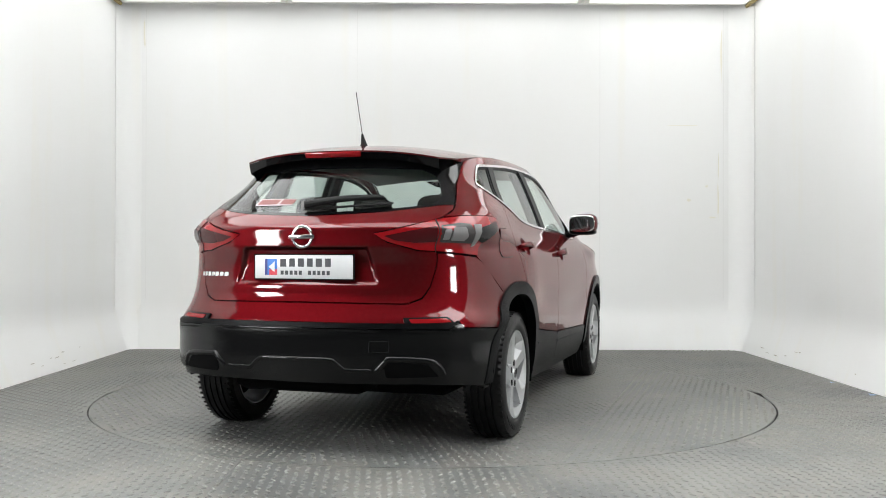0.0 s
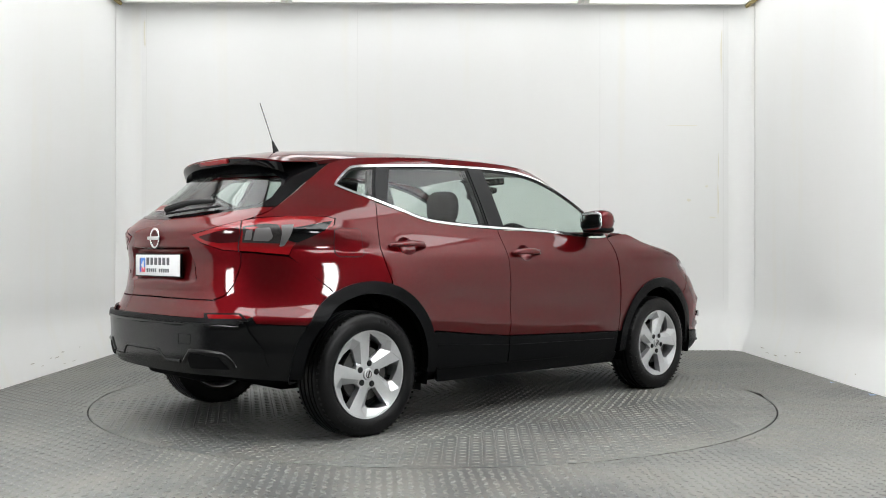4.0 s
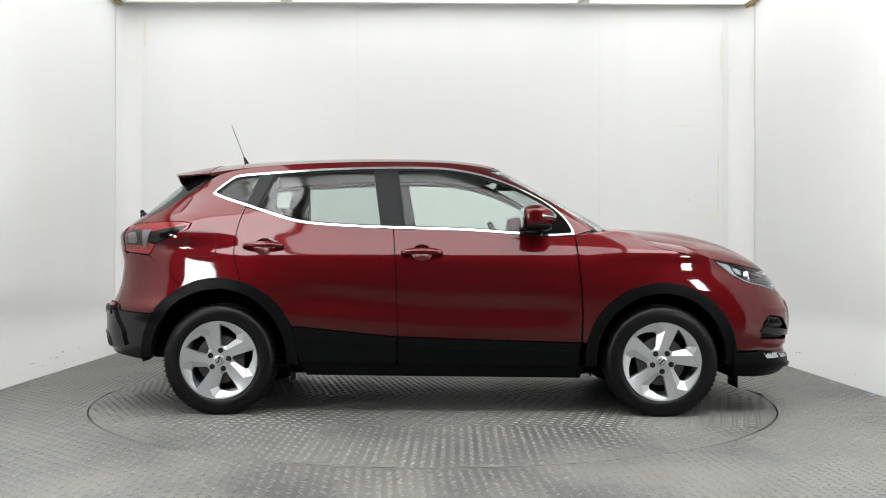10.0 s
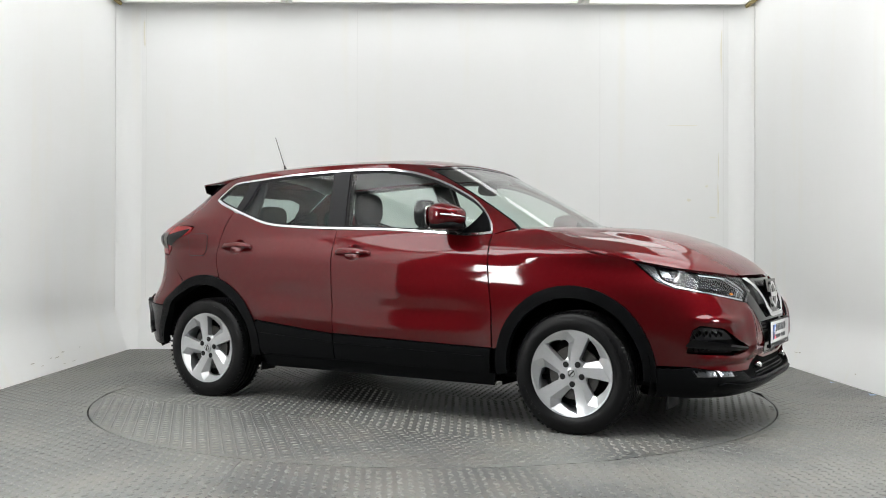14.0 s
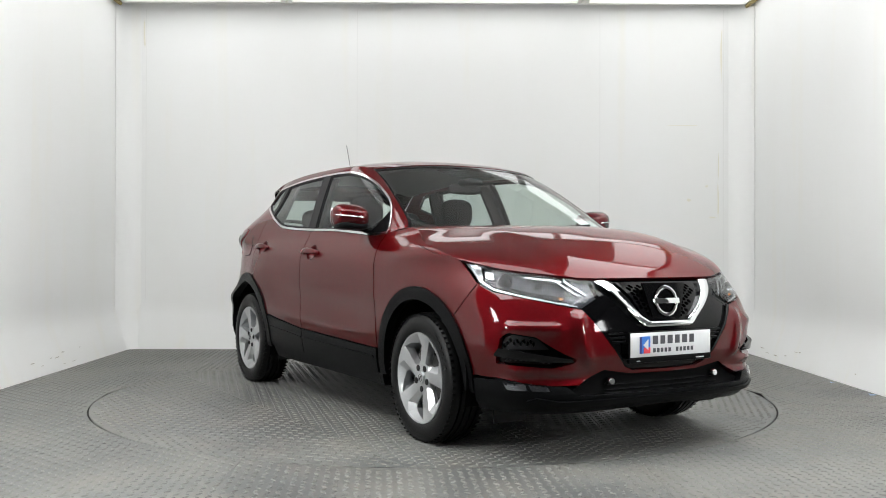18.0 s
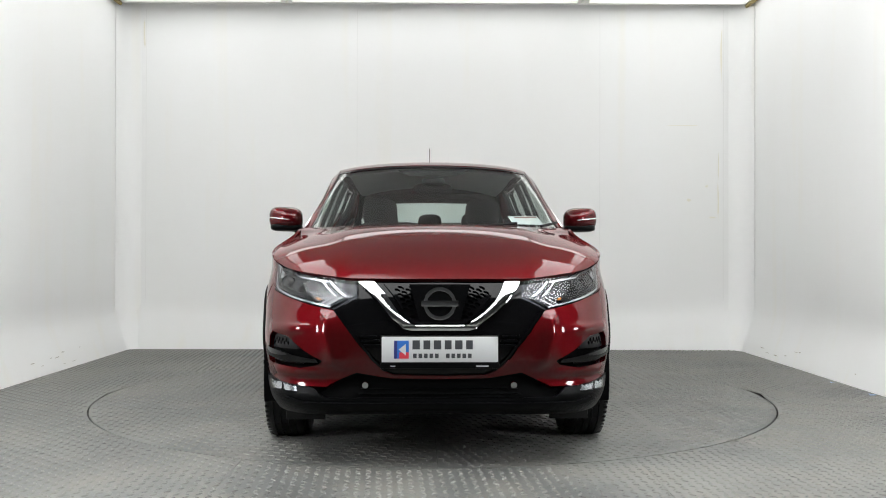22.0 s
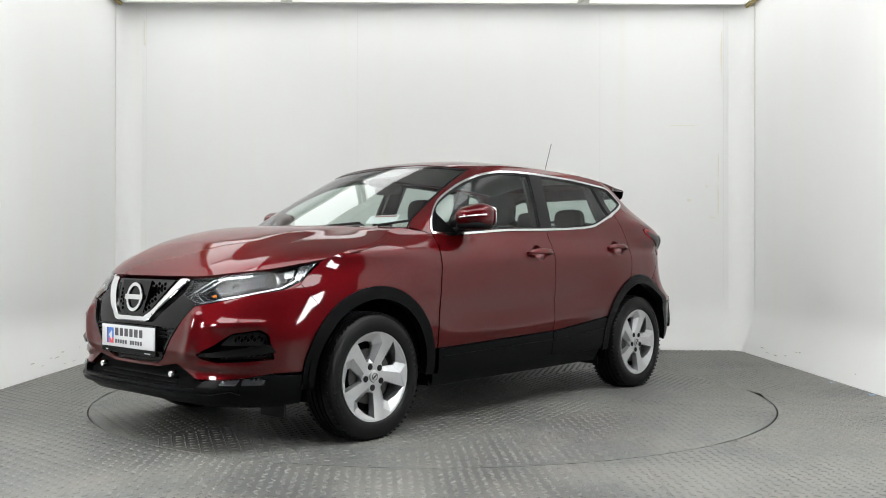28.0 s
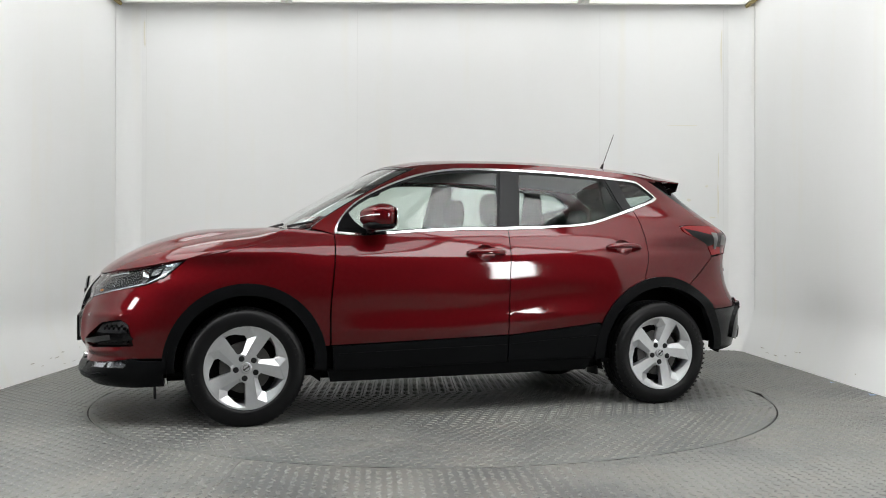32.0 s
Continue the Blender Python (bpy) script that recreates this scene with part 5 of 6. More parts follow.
def build_wheels():
    tyre = bmesh.new()
    prof = [(0.232, 0.075), (0.238, 0.093), (0.243, 0.099), (0.256, 0.106), (0.285, 0.1085), (0.310, 0.105), (0.327, 0.097), (0.338, 0.086),
            (0.3435, 0.072)]
    for g in (0.052, 0.018, -0.018, -0.052):
        prof += [(0.345, g + 0.006), (0.337, g + 0.0045), (0.337, g - 0.0045), (0.345, g - 0.006)]
    prof += [(0.3435, -0.072), (0.338, -0.086), (0.31, -0.105), (0.25, -0.106), (0.232, -0.075)]
    lathe(tyre, prof, 96)
    # shoulder lugs and raised sidewall marks
    for k in range(64):
        a = 360 / 64 * k
        for sy in (1, -1):
            box(tyre, (-0.0062, sy * 0.086 - 0.013, 0.3360), (0.0062, sy * 0.086 + 0.013, 0.3402), 0.0, pose(0, 0, 0, 0, a + (1.5 if sy > 0 else -1.5), 0))
        for g, w in ((0.035, 0.011), (0.0, 0.011), (-0.035, 0.011)):
            box(tyre, (-0.0060, g - w, 0.341), (0.0060, g + w, 0.3452), 0.0, pose(0, 0, 0, 0, a + 2.8 * (g > -0.01), 0))
    for a0 in (60, 240):
        for k in range(6):
            box(tyre, (-0.009, 0.105, 0.286), (0.009, 0.1098, 0.303), 0.0, pose(0, 0, 0, 0, a0 + 6.5 * k, 0))
    barrel = bmesh.new()
    lathe(barrel, [(0.229, 0.099), (0.2395, 0.101), (0.2405, 0.095), (0.235, 0.084), (0.221, 0.07), (0.213, -0.06), (0.236, -0.095), (0.228, -0.095), (0.206, -0.06), (0.210, 0.07), (0.222, 0.088), (0.229, 0.099)], 96)
    # face with five twisted spokes: a flat blade each, one straight radial edge, the other flank falling away in two facets
    R = 0.2305
    face = bmesh.new()

    def top(r):
        return 0.078 + 0.022 * r

    def spot(r, a, drop=0.0):
        """Point at part r of the radius, a degrees clockwise as seen from outside."""
        q = radians(a)
        return face.verts.new((-R * r * math.sin(q), top(r) - drop, R * r * math.cos(q)))
    hub = face.verts.new((0, 0.084, 0))
    arcs = [0, 6, 12, 18, 24, 30, 36, 42, 48, 54, 60, 66]
    rim_in = [[spot(0.984, 72 * k + a) for a in arcs] for k in range(5)]
    rim_out = [[spot(1.004, 72 * k + a, 0.003) for a in arcs] for k in range(5)]
    w0 = [spot(0.945, 72 * k + 1.2, 0.003) for k in range(5)]
    w1 = [spot(0.865, 72 * k + 17, 0.013) for k in range(5)]
    w2 = [spot(0.785, 72 * k + 34, 0.022) for k in range(5)]
    w3 = [spot(0.70, 72 * k + 38, 0.026) for k in range(5)]
    w4 = [spot(0.40, 72 * k + 26, 0.020) for k in range(5)]
    w5 = [spot(0.355, 72 * k + 15, 0.010) for k in range(5)]
    w6 = [spot(0.375, 72 * k + 3.2) for k in range(5)]
    crest = [spot(0.80, 72 * k + 53) for k in range(5)]
    root_ = [spot(0.30, 72 * k + 34, 0.001) for k in range(5)]
    for k in range(5):
        n = (k + 1) % 5
        ring = rim_in[k] + [rim_in[n][0]]
        edge = rim_out[k] + [rim_out[n][0]]
        for i in range(12):
            face.faces.new((ring[i], ring[i + 1], edge[i + 1], edge[i]))
        # ring facet along the window
        face.faces.new((w0[k], ring[1], ring[0]))
        face.faces.new((w0[k], w1[k], ring[3], ring[2], ring[1]))
        face.faces.new((w1[k], w2[k], ring[7], ring[6], ring[5], ring[4], ring[3]))
        # fallen flank of the blade
        face.faces.new((w2[k], w3[k], crest[k], ring[7]))
        face.faces.new((w3[k], w4[k], root_[k], crest[k]))
        # the blade itself
        face.faces.new((crest[k], w0[n], ring[12], ring[11], ring[10], ring[9], ring[8], ring[7]))
        face.faces.new((crest[k], root_[k], w6[n], w0[n]))
        # hub
        face.faces.new((w6[k], w5[k], root_[k], hub))
        face.faces.new((w5[k], w4[k], root_[k]))
        face.faces.new((root_[k], w6[n], hub))
        # window cheeks
        loop = [w0[k], w1[k], w2[k], w3[k], w4[k], w5[k], w6[k]]
        deep = [face.verts.new((v.co.x, 0.048, v.co.z)) for v in loop]
        for i in range(7):
            j = (i + 1) % 7
            face.faces.new((loop[i], loop[j], deep[j], deep[i]))
    bmesh.ops.triangulate(face, faces=[f for f in face.faces if len(f.verts) > 4])
    first = tagged(new("wheel"), "silver five-spoke alloy wheel with a black road tyre")
    first.parent = CAR
    for bm in (tyre, barrel):
        bmesh.ops.scale(bm, vec=(0.974, 1, 0.974), verts=bm.verts)
    part("tyre", tyre, RUBBER, first, "black rubber tyre", 30)
    part("rim", barrel, ALLOY, first, "silver alloy rim", 40)
    part("spoke_face", face, ALLOY, first, "silver alloy spokes", 12)
    bm = bmesh.new()
    lathe(bm, [(0, 0.094), (0.022, 0.094), (0.029, 0.092), (0.032, 0.086), (0.032, 0.07)], 32)
    part("centre_cap", bm, ALLOY, first, "silver centre cap")
    bm = bmesh.new()
    tube(bm, [(0.018 * math.cos(k * math.tau / 20), 0.0942, 0.018 * math.sin(k * math.tau / 20)) for k in range(20)], 0.0016, 6, True)
    box(bm, (-0.021, 0.0935, -0.004), (0.021, 0.0955, 0.004))
    part("cap_mark", bm, STEEL, first, "dark round cap mark", None)
    for k in range(5):
        q = radians(72 * k + 9)
        bm = bmesh.new()
        lathe(bm, [(0, 0.0885), (0.0130, 0.0885), (0.0165, 0.0875), (0.0165, 0.06)], 16, pose(-0.058 * math.sin(q), 0, 0.058 * math.cos(q)))
        part("wheel_nut", bm, SEAL, first)
    bm = bmesh.new()
    lathe(bm, [(0.05, 0.05), (0.145, 0.05), (0.145, 0.03), (0.05, 0.03)], 48)
    lathe(bm, [(0, 0.062), (0.06, 0.062), (0.07, 0.05), (0.07, 0.03)], 32)
    part("brake_disc", bm, STEEL, first, "worn steel brake disc")
    bm = bmesh.new()
    lathe(bm, [(0, 0.02), (0.185, 0.02), (0.185, 0.012), (0, 0.012)], 40)
    part("backing_plate", bm, MATT, first)
    first.matrix_basis = pose(AXF, 0.776, 0.326, 0, 36, 0)
    spots = [(AXF, -0.776, 180, 47), (AXR, 0.770, 0, 41), (AXR, -0.770, 180, 72)]
    for x, y, turn, roll in spots:
        c = copy_thing(first, pose(x, y, 0.326, 0, 0, turn) @ pose(0, 0, 0, 0, roll, 0))
        c.parent = CAR


build_sides()
build_bonnet()
build_roof()
build_front()
build_lamps()
build_tail()
build_screen()
build_shell()
build_wheels()


# ---- details of the car ----
def ellipsoid_box(bm, centre, half, power=2.6, nu=24, nv=14, shape=None):
    """A rounded block; shape(p) may reshape its unit point."""
    rows = []
    for i in range(nv + 1):
        th = math.pi * i / nv
        row = []
        for j in range(nu):
            ph = math.tau * j / nu
            q = [math.sin(th) * math.cos(ph), math.sin(th) * math.sin(ph), math.cos(th)]
            q = Vector([math.copysign(abs(c) ** (2 / power), c) for c in q])
            if shape:
                q = shape(q)
            row.append(Vector((centre[0] + half[0] * q.x, centre[1] + half[1] * q.y, centre[2] + half[2] * q.z)))
        rows.append(row)
    vs = [[bm.verts.new(p) for p in (r if 0 < i < nv else r[:1])] for i, r in enumerate(rows)]
    for i in range(nv):
        a, b = vs[i], vs[i + 1]
        for j in range(nu):
            k = (j + 1) % nu
            if len(a) == 1:
                bm.faces.new((a[0], b[j], b[k]))
            elif len(b) == 1:
                bm.faces.new((a[j], b[0], a[k]))
            else:
                bm.faces.new((a[j], b[j], b[k], a[k]))


def build_mirrors():
    for sd in (1, -1):
        def shape(q):
            # swept back on the outside, thinner towards the front
            k = 1 - 0.30 * step(q.x, -0.2, 1.0)
            y = q.y * (1 - 0.12 * step(q.x, -0.4, 1.0))
            return Vector((q.x - 0.35 * step(q.y, -0.2, 1.0) * (q.x > 0) * q.x, y, q.z * k + 0.10 * q.y * 0.6))
        bm = bmesh.new()
        ellipsoid_box(bm, (0.585, 0.918, 1.182), (0.098, 0.104, 0.074), 3.2, 32, 18, shape)
        bmesh.ops.scale(bm, vec=(1, sd, 1), verts=bm.verts)
        house = part("door_mirror", bm, PAINT, CAR, "dark red door mirror with a silver accent strip", 60)
        bm = bmesh.new()
        ellipsoid_box(bm, (0.575, 0.912, 1.128), (0.088, 0.098, 0.026), 3.0, 28, 10)
        bmesh.ops.scale(bm, vec=(1, sd, 1), verts=bm.verts)
        part("lower_cover", bm, PLASTIC, house, "black lower mirror cover", 60)
        bm = bmesh.new()
        tube(bm, [(0.60, 0.78, 1.098), (0.60, 0.83, 1.108), (0.60, 0.87, 1.122)], 0.022, 10)
        bmesh.ops.scale(bm, vec=(1, sd, 1), verts=bm.verts)
        part("mirror_foot", bm, PLASTIC, house)
        bm = bmesh.new()
        ellipsoid_box(bm, (0.4895, 0.918, 1.184), (0.006, 0.090, 0.060), 4.0, 28, 10)
        bmesh.ops.scale(bm, vec=(1, sd, 1), verts=bm.verts)
        part("mirror_glass", bm, CHROME, house, "silvered mirror glass", 50)
        bm = bmesh.new()
        pts = []
        for k in range(15):
            a = -0.35 + 1.75 * k / 14
            pts.append((0.583 + 0.101 * math.cos(a) * (1.0 - 0.2 * max(0, math.sin(a))), sd * (0.918 + 0.1035 * math.sin(a)), 1.176 + 0.012 * math.sin(a)))
        tube(bm, pts, 0.0042, 6)
        part("accent_strip", bm, SATIN, house, "silver strip with repeater lamp")
        # black triangle at the foot of the pillar
        tri_ = poly([(0.60, 1.088), (0.795, 1.096), (0.79, 1.18), (0.765, 1.215)], 0.012)
        shell("mirror_triangle", [tri_], on(True), MATT, CAR, off=0.002, thick=0.006, side=sd, grid=0.03)


def bars(bm, spots, depth):
    """Flat raised bars (y, z, width, height) facing +x."""
    for y, z, w, h in spots:
        box(bm, (0, y - w / 2, z - h / 2), (depth, y + w / 2, z + h / 2))


def build_plates():
    for x, z, turn, tilt, nm in ((2.232, 0.539, 0, 0, "front_plate"), (-2.096, 0.901, 180, 0, "rear_plate")):
        bm = bmesh.new()
        box(bm, (-0.004, -0.26, -0.057), (0.004, 0.26, 0.057), 0.003)
        pl = part(nm, bm, PLATE_WHITE, CAR, "white dealer plate with a small square emblem and dark lettering bars")
        pl.matrix_basis = pose(x, 0, z, 0, 0, turn) @ pose(0, 0, 0, 0, -tilt, 0)
        # emblem: blue over red corner square with a pale arrow
        e0 = -0.172
        bm = bmesh.new()
        bars(bm, [(e0, 0.0, 0.066, 0.080)], 0.0055)
        part("emblem", bm, LOGO_BLUE, pl, "blue emblem square", None)
        bm = bmesh.new()
        bars(bm, [(e0 + 0.012, -0.026, 0.042, 0.028)], 0.0062)
        part("emblem_corner", bm, LOGO_RED, pl, "red emblem corner", None)
        bm = bmesh.new()
        bars(bm, [(e0 - 0.026, 0.0, 0.014, 0.080)], 0.0060)
        part("emblem_edge", bm, LOGO_NAVY, pl, "", None)
        bm = bmesh.new()
        vs = [bm.verts.new((0.0068, e0 + a, b)) for a, b in ((-0.012, 0.0), (0.020, 0.026), (0.020, -0.026))]
        f = bm.faces.new(vs)
        ex = bmesh.ops.extrude_face_region(bm, geom=[f])
        bmesh.ops.translate(bm, vec=(-0.003, 0, 0), verts=[v for v in ex["geom"] if isinstance(v, bmesh.types.BMVert)])
        part("emblem_arrow", bm, PLATE_WHITE, pl, "", None)
        # lettering as plain bars
        for k in range(6):
            bm = bmesh.new()
            y = -0.106 + k * 0.0475
            bars(bm, [(y, 0.021, 0.030 if k % 2 else 0.033, 0.040)], 0.0052)
            part("letter_bar", bm, INK, pl, "", None)
        for k in range(11):
            if k == 5:
                continue
            bm = bmesh.new()
            bars(bm, [(-0.112 + k * 0.0245, -0.028, 0.016, 0.020)], 0.0052)
            part("small_letter_bar", bm, INK, pl, "", None)
        bm = bmesh.new()
        for lo, hi in (((-0.010, -0.266, -0.063), (0.001, 0.266, -0.057)), ((-0.010, -0.266, 0.057), (0.001, 0.266, 0.063)), ((-0.010, -0.266, -0.057), (0.001, -0.26, 0.057)), ((-0.010, 0.26, -0.057), (0.001, 0.266, 0.057))):
            box(bm, lo, hi)
        if turn == 0:
            box(bm, (-0.02, -0.266, -0.085), (0.002, 0.266, -0.063), 0.003)
            part("plate_holder", bm, PLASTIC, pl, "black plate holder with a lower strip", None)
            for bar in ((0.19, -0.074, 0.055, 0.005), (-0.21, -0.074, 0.022, 0.004)):
                bm = bmesh.new()
                bars(bm, [bar], 0.0032)
                part("holder_print", bm, PLATE_WHITE, pl, "", None)
        else:
            part("plate_holder", bm, PLASTIC, pl, "", None)


def emblem_round(name, radius, bar, m, parent, back=None):
    bm = bmesh.new()
    n = 40
    tube(bm, [(0, radius * math.cos(k * math.tau / n), radius * math.sin(k * math.tau / n)) for k in range(n)], radius * 0.13, 8, True)
    bmesh.ops.scale(bm, vec=(0.12 if back else 0.6, 1, 1), verts=bm.verts)
    ring = part(name, bm, CHROME, parent, "round chrome badge ring with a cross bar", 60)
    ring.matrix_basis = m
    bm = bmesh.new()
    box(bm, (-0.004, -bar, -radius * 0.20), (0.003 if back else 0.012, bar, radius * 0.20), 0.002 if back else 0.004)
    part("badge_bar", bm, CHROME if back else SATIN, ring, "chrome badge bar")
    if back:
        bm = bmesh.new()
        vs = [bm.verts.new((-0.008, a, b)) for a, b in back]
        f = bm.faces.new(vs)
        ex = bmesh.ops.extrude_face_region(bm, geom=[f])
        bmesh.ops.translate(bm, vec=(-0.012, 0, 0), verts=[v for v in ex["geom"] if isinstance(v, bmesh.types.BMVert)])
        part("badge_panel", bm, GLOSS, ring, "gloss black badge panel", None)


def hexagons(region, size, gap, tall=1.0):
    """Six-sided openings that fit inside a loop of runs."""
    reg = inset(region, gap)
    lo, hi = np.min(reg, 0), np.max(reg, 0)
    dx, dz = size * 1.5 + gap, size * 1.732 * tall + gap
    res = []
    i = 0
    x = lo[0]
    while x < hi[0]:
        z = lo[1] + (dz / 2 if i % 2 else 0)
        while z < hi[1]:
            hexa = [(x + size * math.cos(k * math.tau / 6), z + size * tall * math.sin(k * math.tau / 6)) for k in range(6)]
            if within(reg, np.array(hexa)).all():
                res.append(hexa)
            z += dz
        x += dx
        i += 1
    return res


def build_front_details():
    m = middle
    # honeycomb of the grille, inside the bright bar
    inner = [(m(0.646), 0.646), (2.730, 0.646), (2.675, 0.688), (2.510, 0.832), (m(0.834), 0.834)]
    lp = loop_of(across(inner))
    shell("grille_mesh", [lp] + hexagons(lp, 0.0115, 0.0045, 0.85), on(), GLOSS, CAR, grid=0.03, off=-0.002, thick=0.014, label="black honeycomb grille mesh")
    emblem_round("front_badge", 0.066, 0.084, pose(2.200, 0, 0.742, 0, -8, 0), CAR, [(-0.138, 0.088), (0.138, 0.088), (0.088, -0.088), (-0.088, -0.088)])
    # lower bright edges beside the grille: fins
    for sd in (1, -1):
        for z in (0.600, 0.580, 0.560):
            s0 = 2.508 + (0.62 - z) * 0.55
            fin = poly([(s0, z), (s0 + 0.075, z), (s0 + 0.072, z - 0.009), (s0, z - 0.009)])
            shell("grille_fin", [fin], on(), PLASTIC, CAR, grid=0.03, off=0.002, thick=0.012, side=sd)
        # gloss line from the lamp along the bumper edge
        rail = outline([(2.362, 0.705), (2.448, 0.636), (2.533, 0.547), (2.602, 0.438)], [(2.602, 0.438), (2.610, 0.443)], [(2.610, 0.443), (2.543, 0.551), (2.458, 0.642), (2.374, 0.714)], [(2.374, 0.714), (2.362, 0.705)])
        shell("grille_edge", [rail], on(), GLOSS, CAR, grid=0.02, off=0.002, thick=0.01, side=sd)
        # honeycomb and blade in the bumper inlet
        reg = poly([(1.805, 0.525), (1.843, 0.580), (1.90, 0.597), (2.085, 0.581), (2.165, 0.530)], 0.01)
        shell("inlet_mesh", [reg] + hexagons(reg, 0.0125, 0.005), on(), SATIN_BLACK, CAR, grid=0.03, off=-0.026, thick=0.012, side=sd, label="black honeycomb inlet")
        reg = poly([(1.785, 0.460), (1.795, 0.492), (2.12, 0.488), (2.20, 0.470), (2.165, 0.450)], 0.008)
        shell("inlet_mesh", [reg] + hexagons(reg, 0.010, 0.004), on(), SATIN_BLACK, CAR, grid=0.03, off=-0.026, thick=0.012, side=sd, label="black honeycomb inlet")
        blade = poly([(1.775, 0.496), (1.815, 0.532), (2.00, 0.518), (2.30, 0.488), (2.31, 0.474), (2.14, 0.474), (1.88, 0.486)], 0.008)
        shell("inlet_blade", [blade], on(), GLOSS, CAR, grid=0.02, off=0.006, thick=0.02, side=sd, label="gloss black inlet blade")
        # fog lamp
        fog = poly([(1.80, 0.380), (2.13, 0.368), (2.16, 0.334), (1.835, 0.334)], 0.012)
        f = shell("fog_lamp", [fog], on(), LAMP_DARK, CAR, grid=0.03, off=-0.006, thick=0.02, side=sd, label="clear fog lamp in the front skirt")
        shell("reflector", [poly([(1.82, 0.374), (1.975, 0.370), (1.985, 0.340), (1.845, 0.339)], 0.01)], on(), LAMP_SILVER, f, grid=0.02, off=0.004, thick=0.006, side=sd)
        shell("reflector", [poly([(1.995, 0.368), (2.12, 0.363), (2.142, 0.339), (2.02, 0.339)], 0.006)], on(), LAMP_SILVER, f, grid=0.02, off=0.004, thick=0.006, side=sd)
        shell("lens", [inset(fog, 0.002)], on(), LENS, f, grid=0.03, off=0.012, thick=0.004, side=sd, label="clear fog lamp lens")
        # parking sensor and tow cover dots
        for s0, z0 in ((2.52, 0.374),):
            bm = bmesh.new()
            c = on_run(s0, z0, 0.0, side=sd)
            lathe(bm, [(0, 0.012), (0.014, 0.012), (0.018, 0.006), (0.018, -0.02)], 16, Matrix.Translation(c) @ pose(0, 0, 0, 0, 0, -90))
            part("parking_sensor", bm, SATIN, CAR, "round silver parking sensor")
    # ribs of the lower intake
    for z in (0.372, 0.350, 0.330):
        lp = loop_of(across([(m(z), z), (2.50, z), (2.50, z - 0.006), (m(z - 0.006), z - 0.006)]))
        shell("intake_slat", [lp], on(), PLASTIC, CAR, grid=0.04, off=-0.024, thick=0.006)
    # front lip step
    lp = loop_of(across([(m(0.302), 0.302), (2.20, 0.298), (2.05, 0.312), (1.98, 0.300), (2.18, 0.280), (m(0.284), 0.284)]))
    shell("lip_step", [lp], on(), PLASTIC, CAR, grid=0.03, off=0.016, thick=0.016, label="raised black lip")
    # air deflectors under the front corners
    for sd in (1, -1):
        bm = bmesh.new()
        box(bm, (1.80, 0.55, 0.155), (1.812, 0.74, 0.245), 0.004)
        bmesh.ops.scale(bm, vec=(1, sd, 1), verts=bm.verts)
        part("air_deflector", bm, SEAL, CAR)
        bm = bmesh.new()
        box(bm, (-0.905, 0.66, 0.195), (-0.893, 0.80, 0.25), 0.004)
        bmesh.ops.scale(bm, vec=(1, sd, 1), verts=bm.verts)
        part("air_deflector", bm, SEAL, CAR)


def strip_loop(pts, w):
    """A ribbon of width w along points."""
    a, b = [], []
    n = len(pts)
    for i, p in enumerate(pts):
        p = Vector(p)
        d = Vector(pts[min(n - 1, i + 1)]) - Vector(pts[max(0, i - 1)])
        d.normalize()
        nrm = Vector((-d.y, d.x)) * (w / 2)
        a.append(tuple(p + nrm))
        b.append(tuple(p - nrm))
    return loop_of(a + b[::-1])


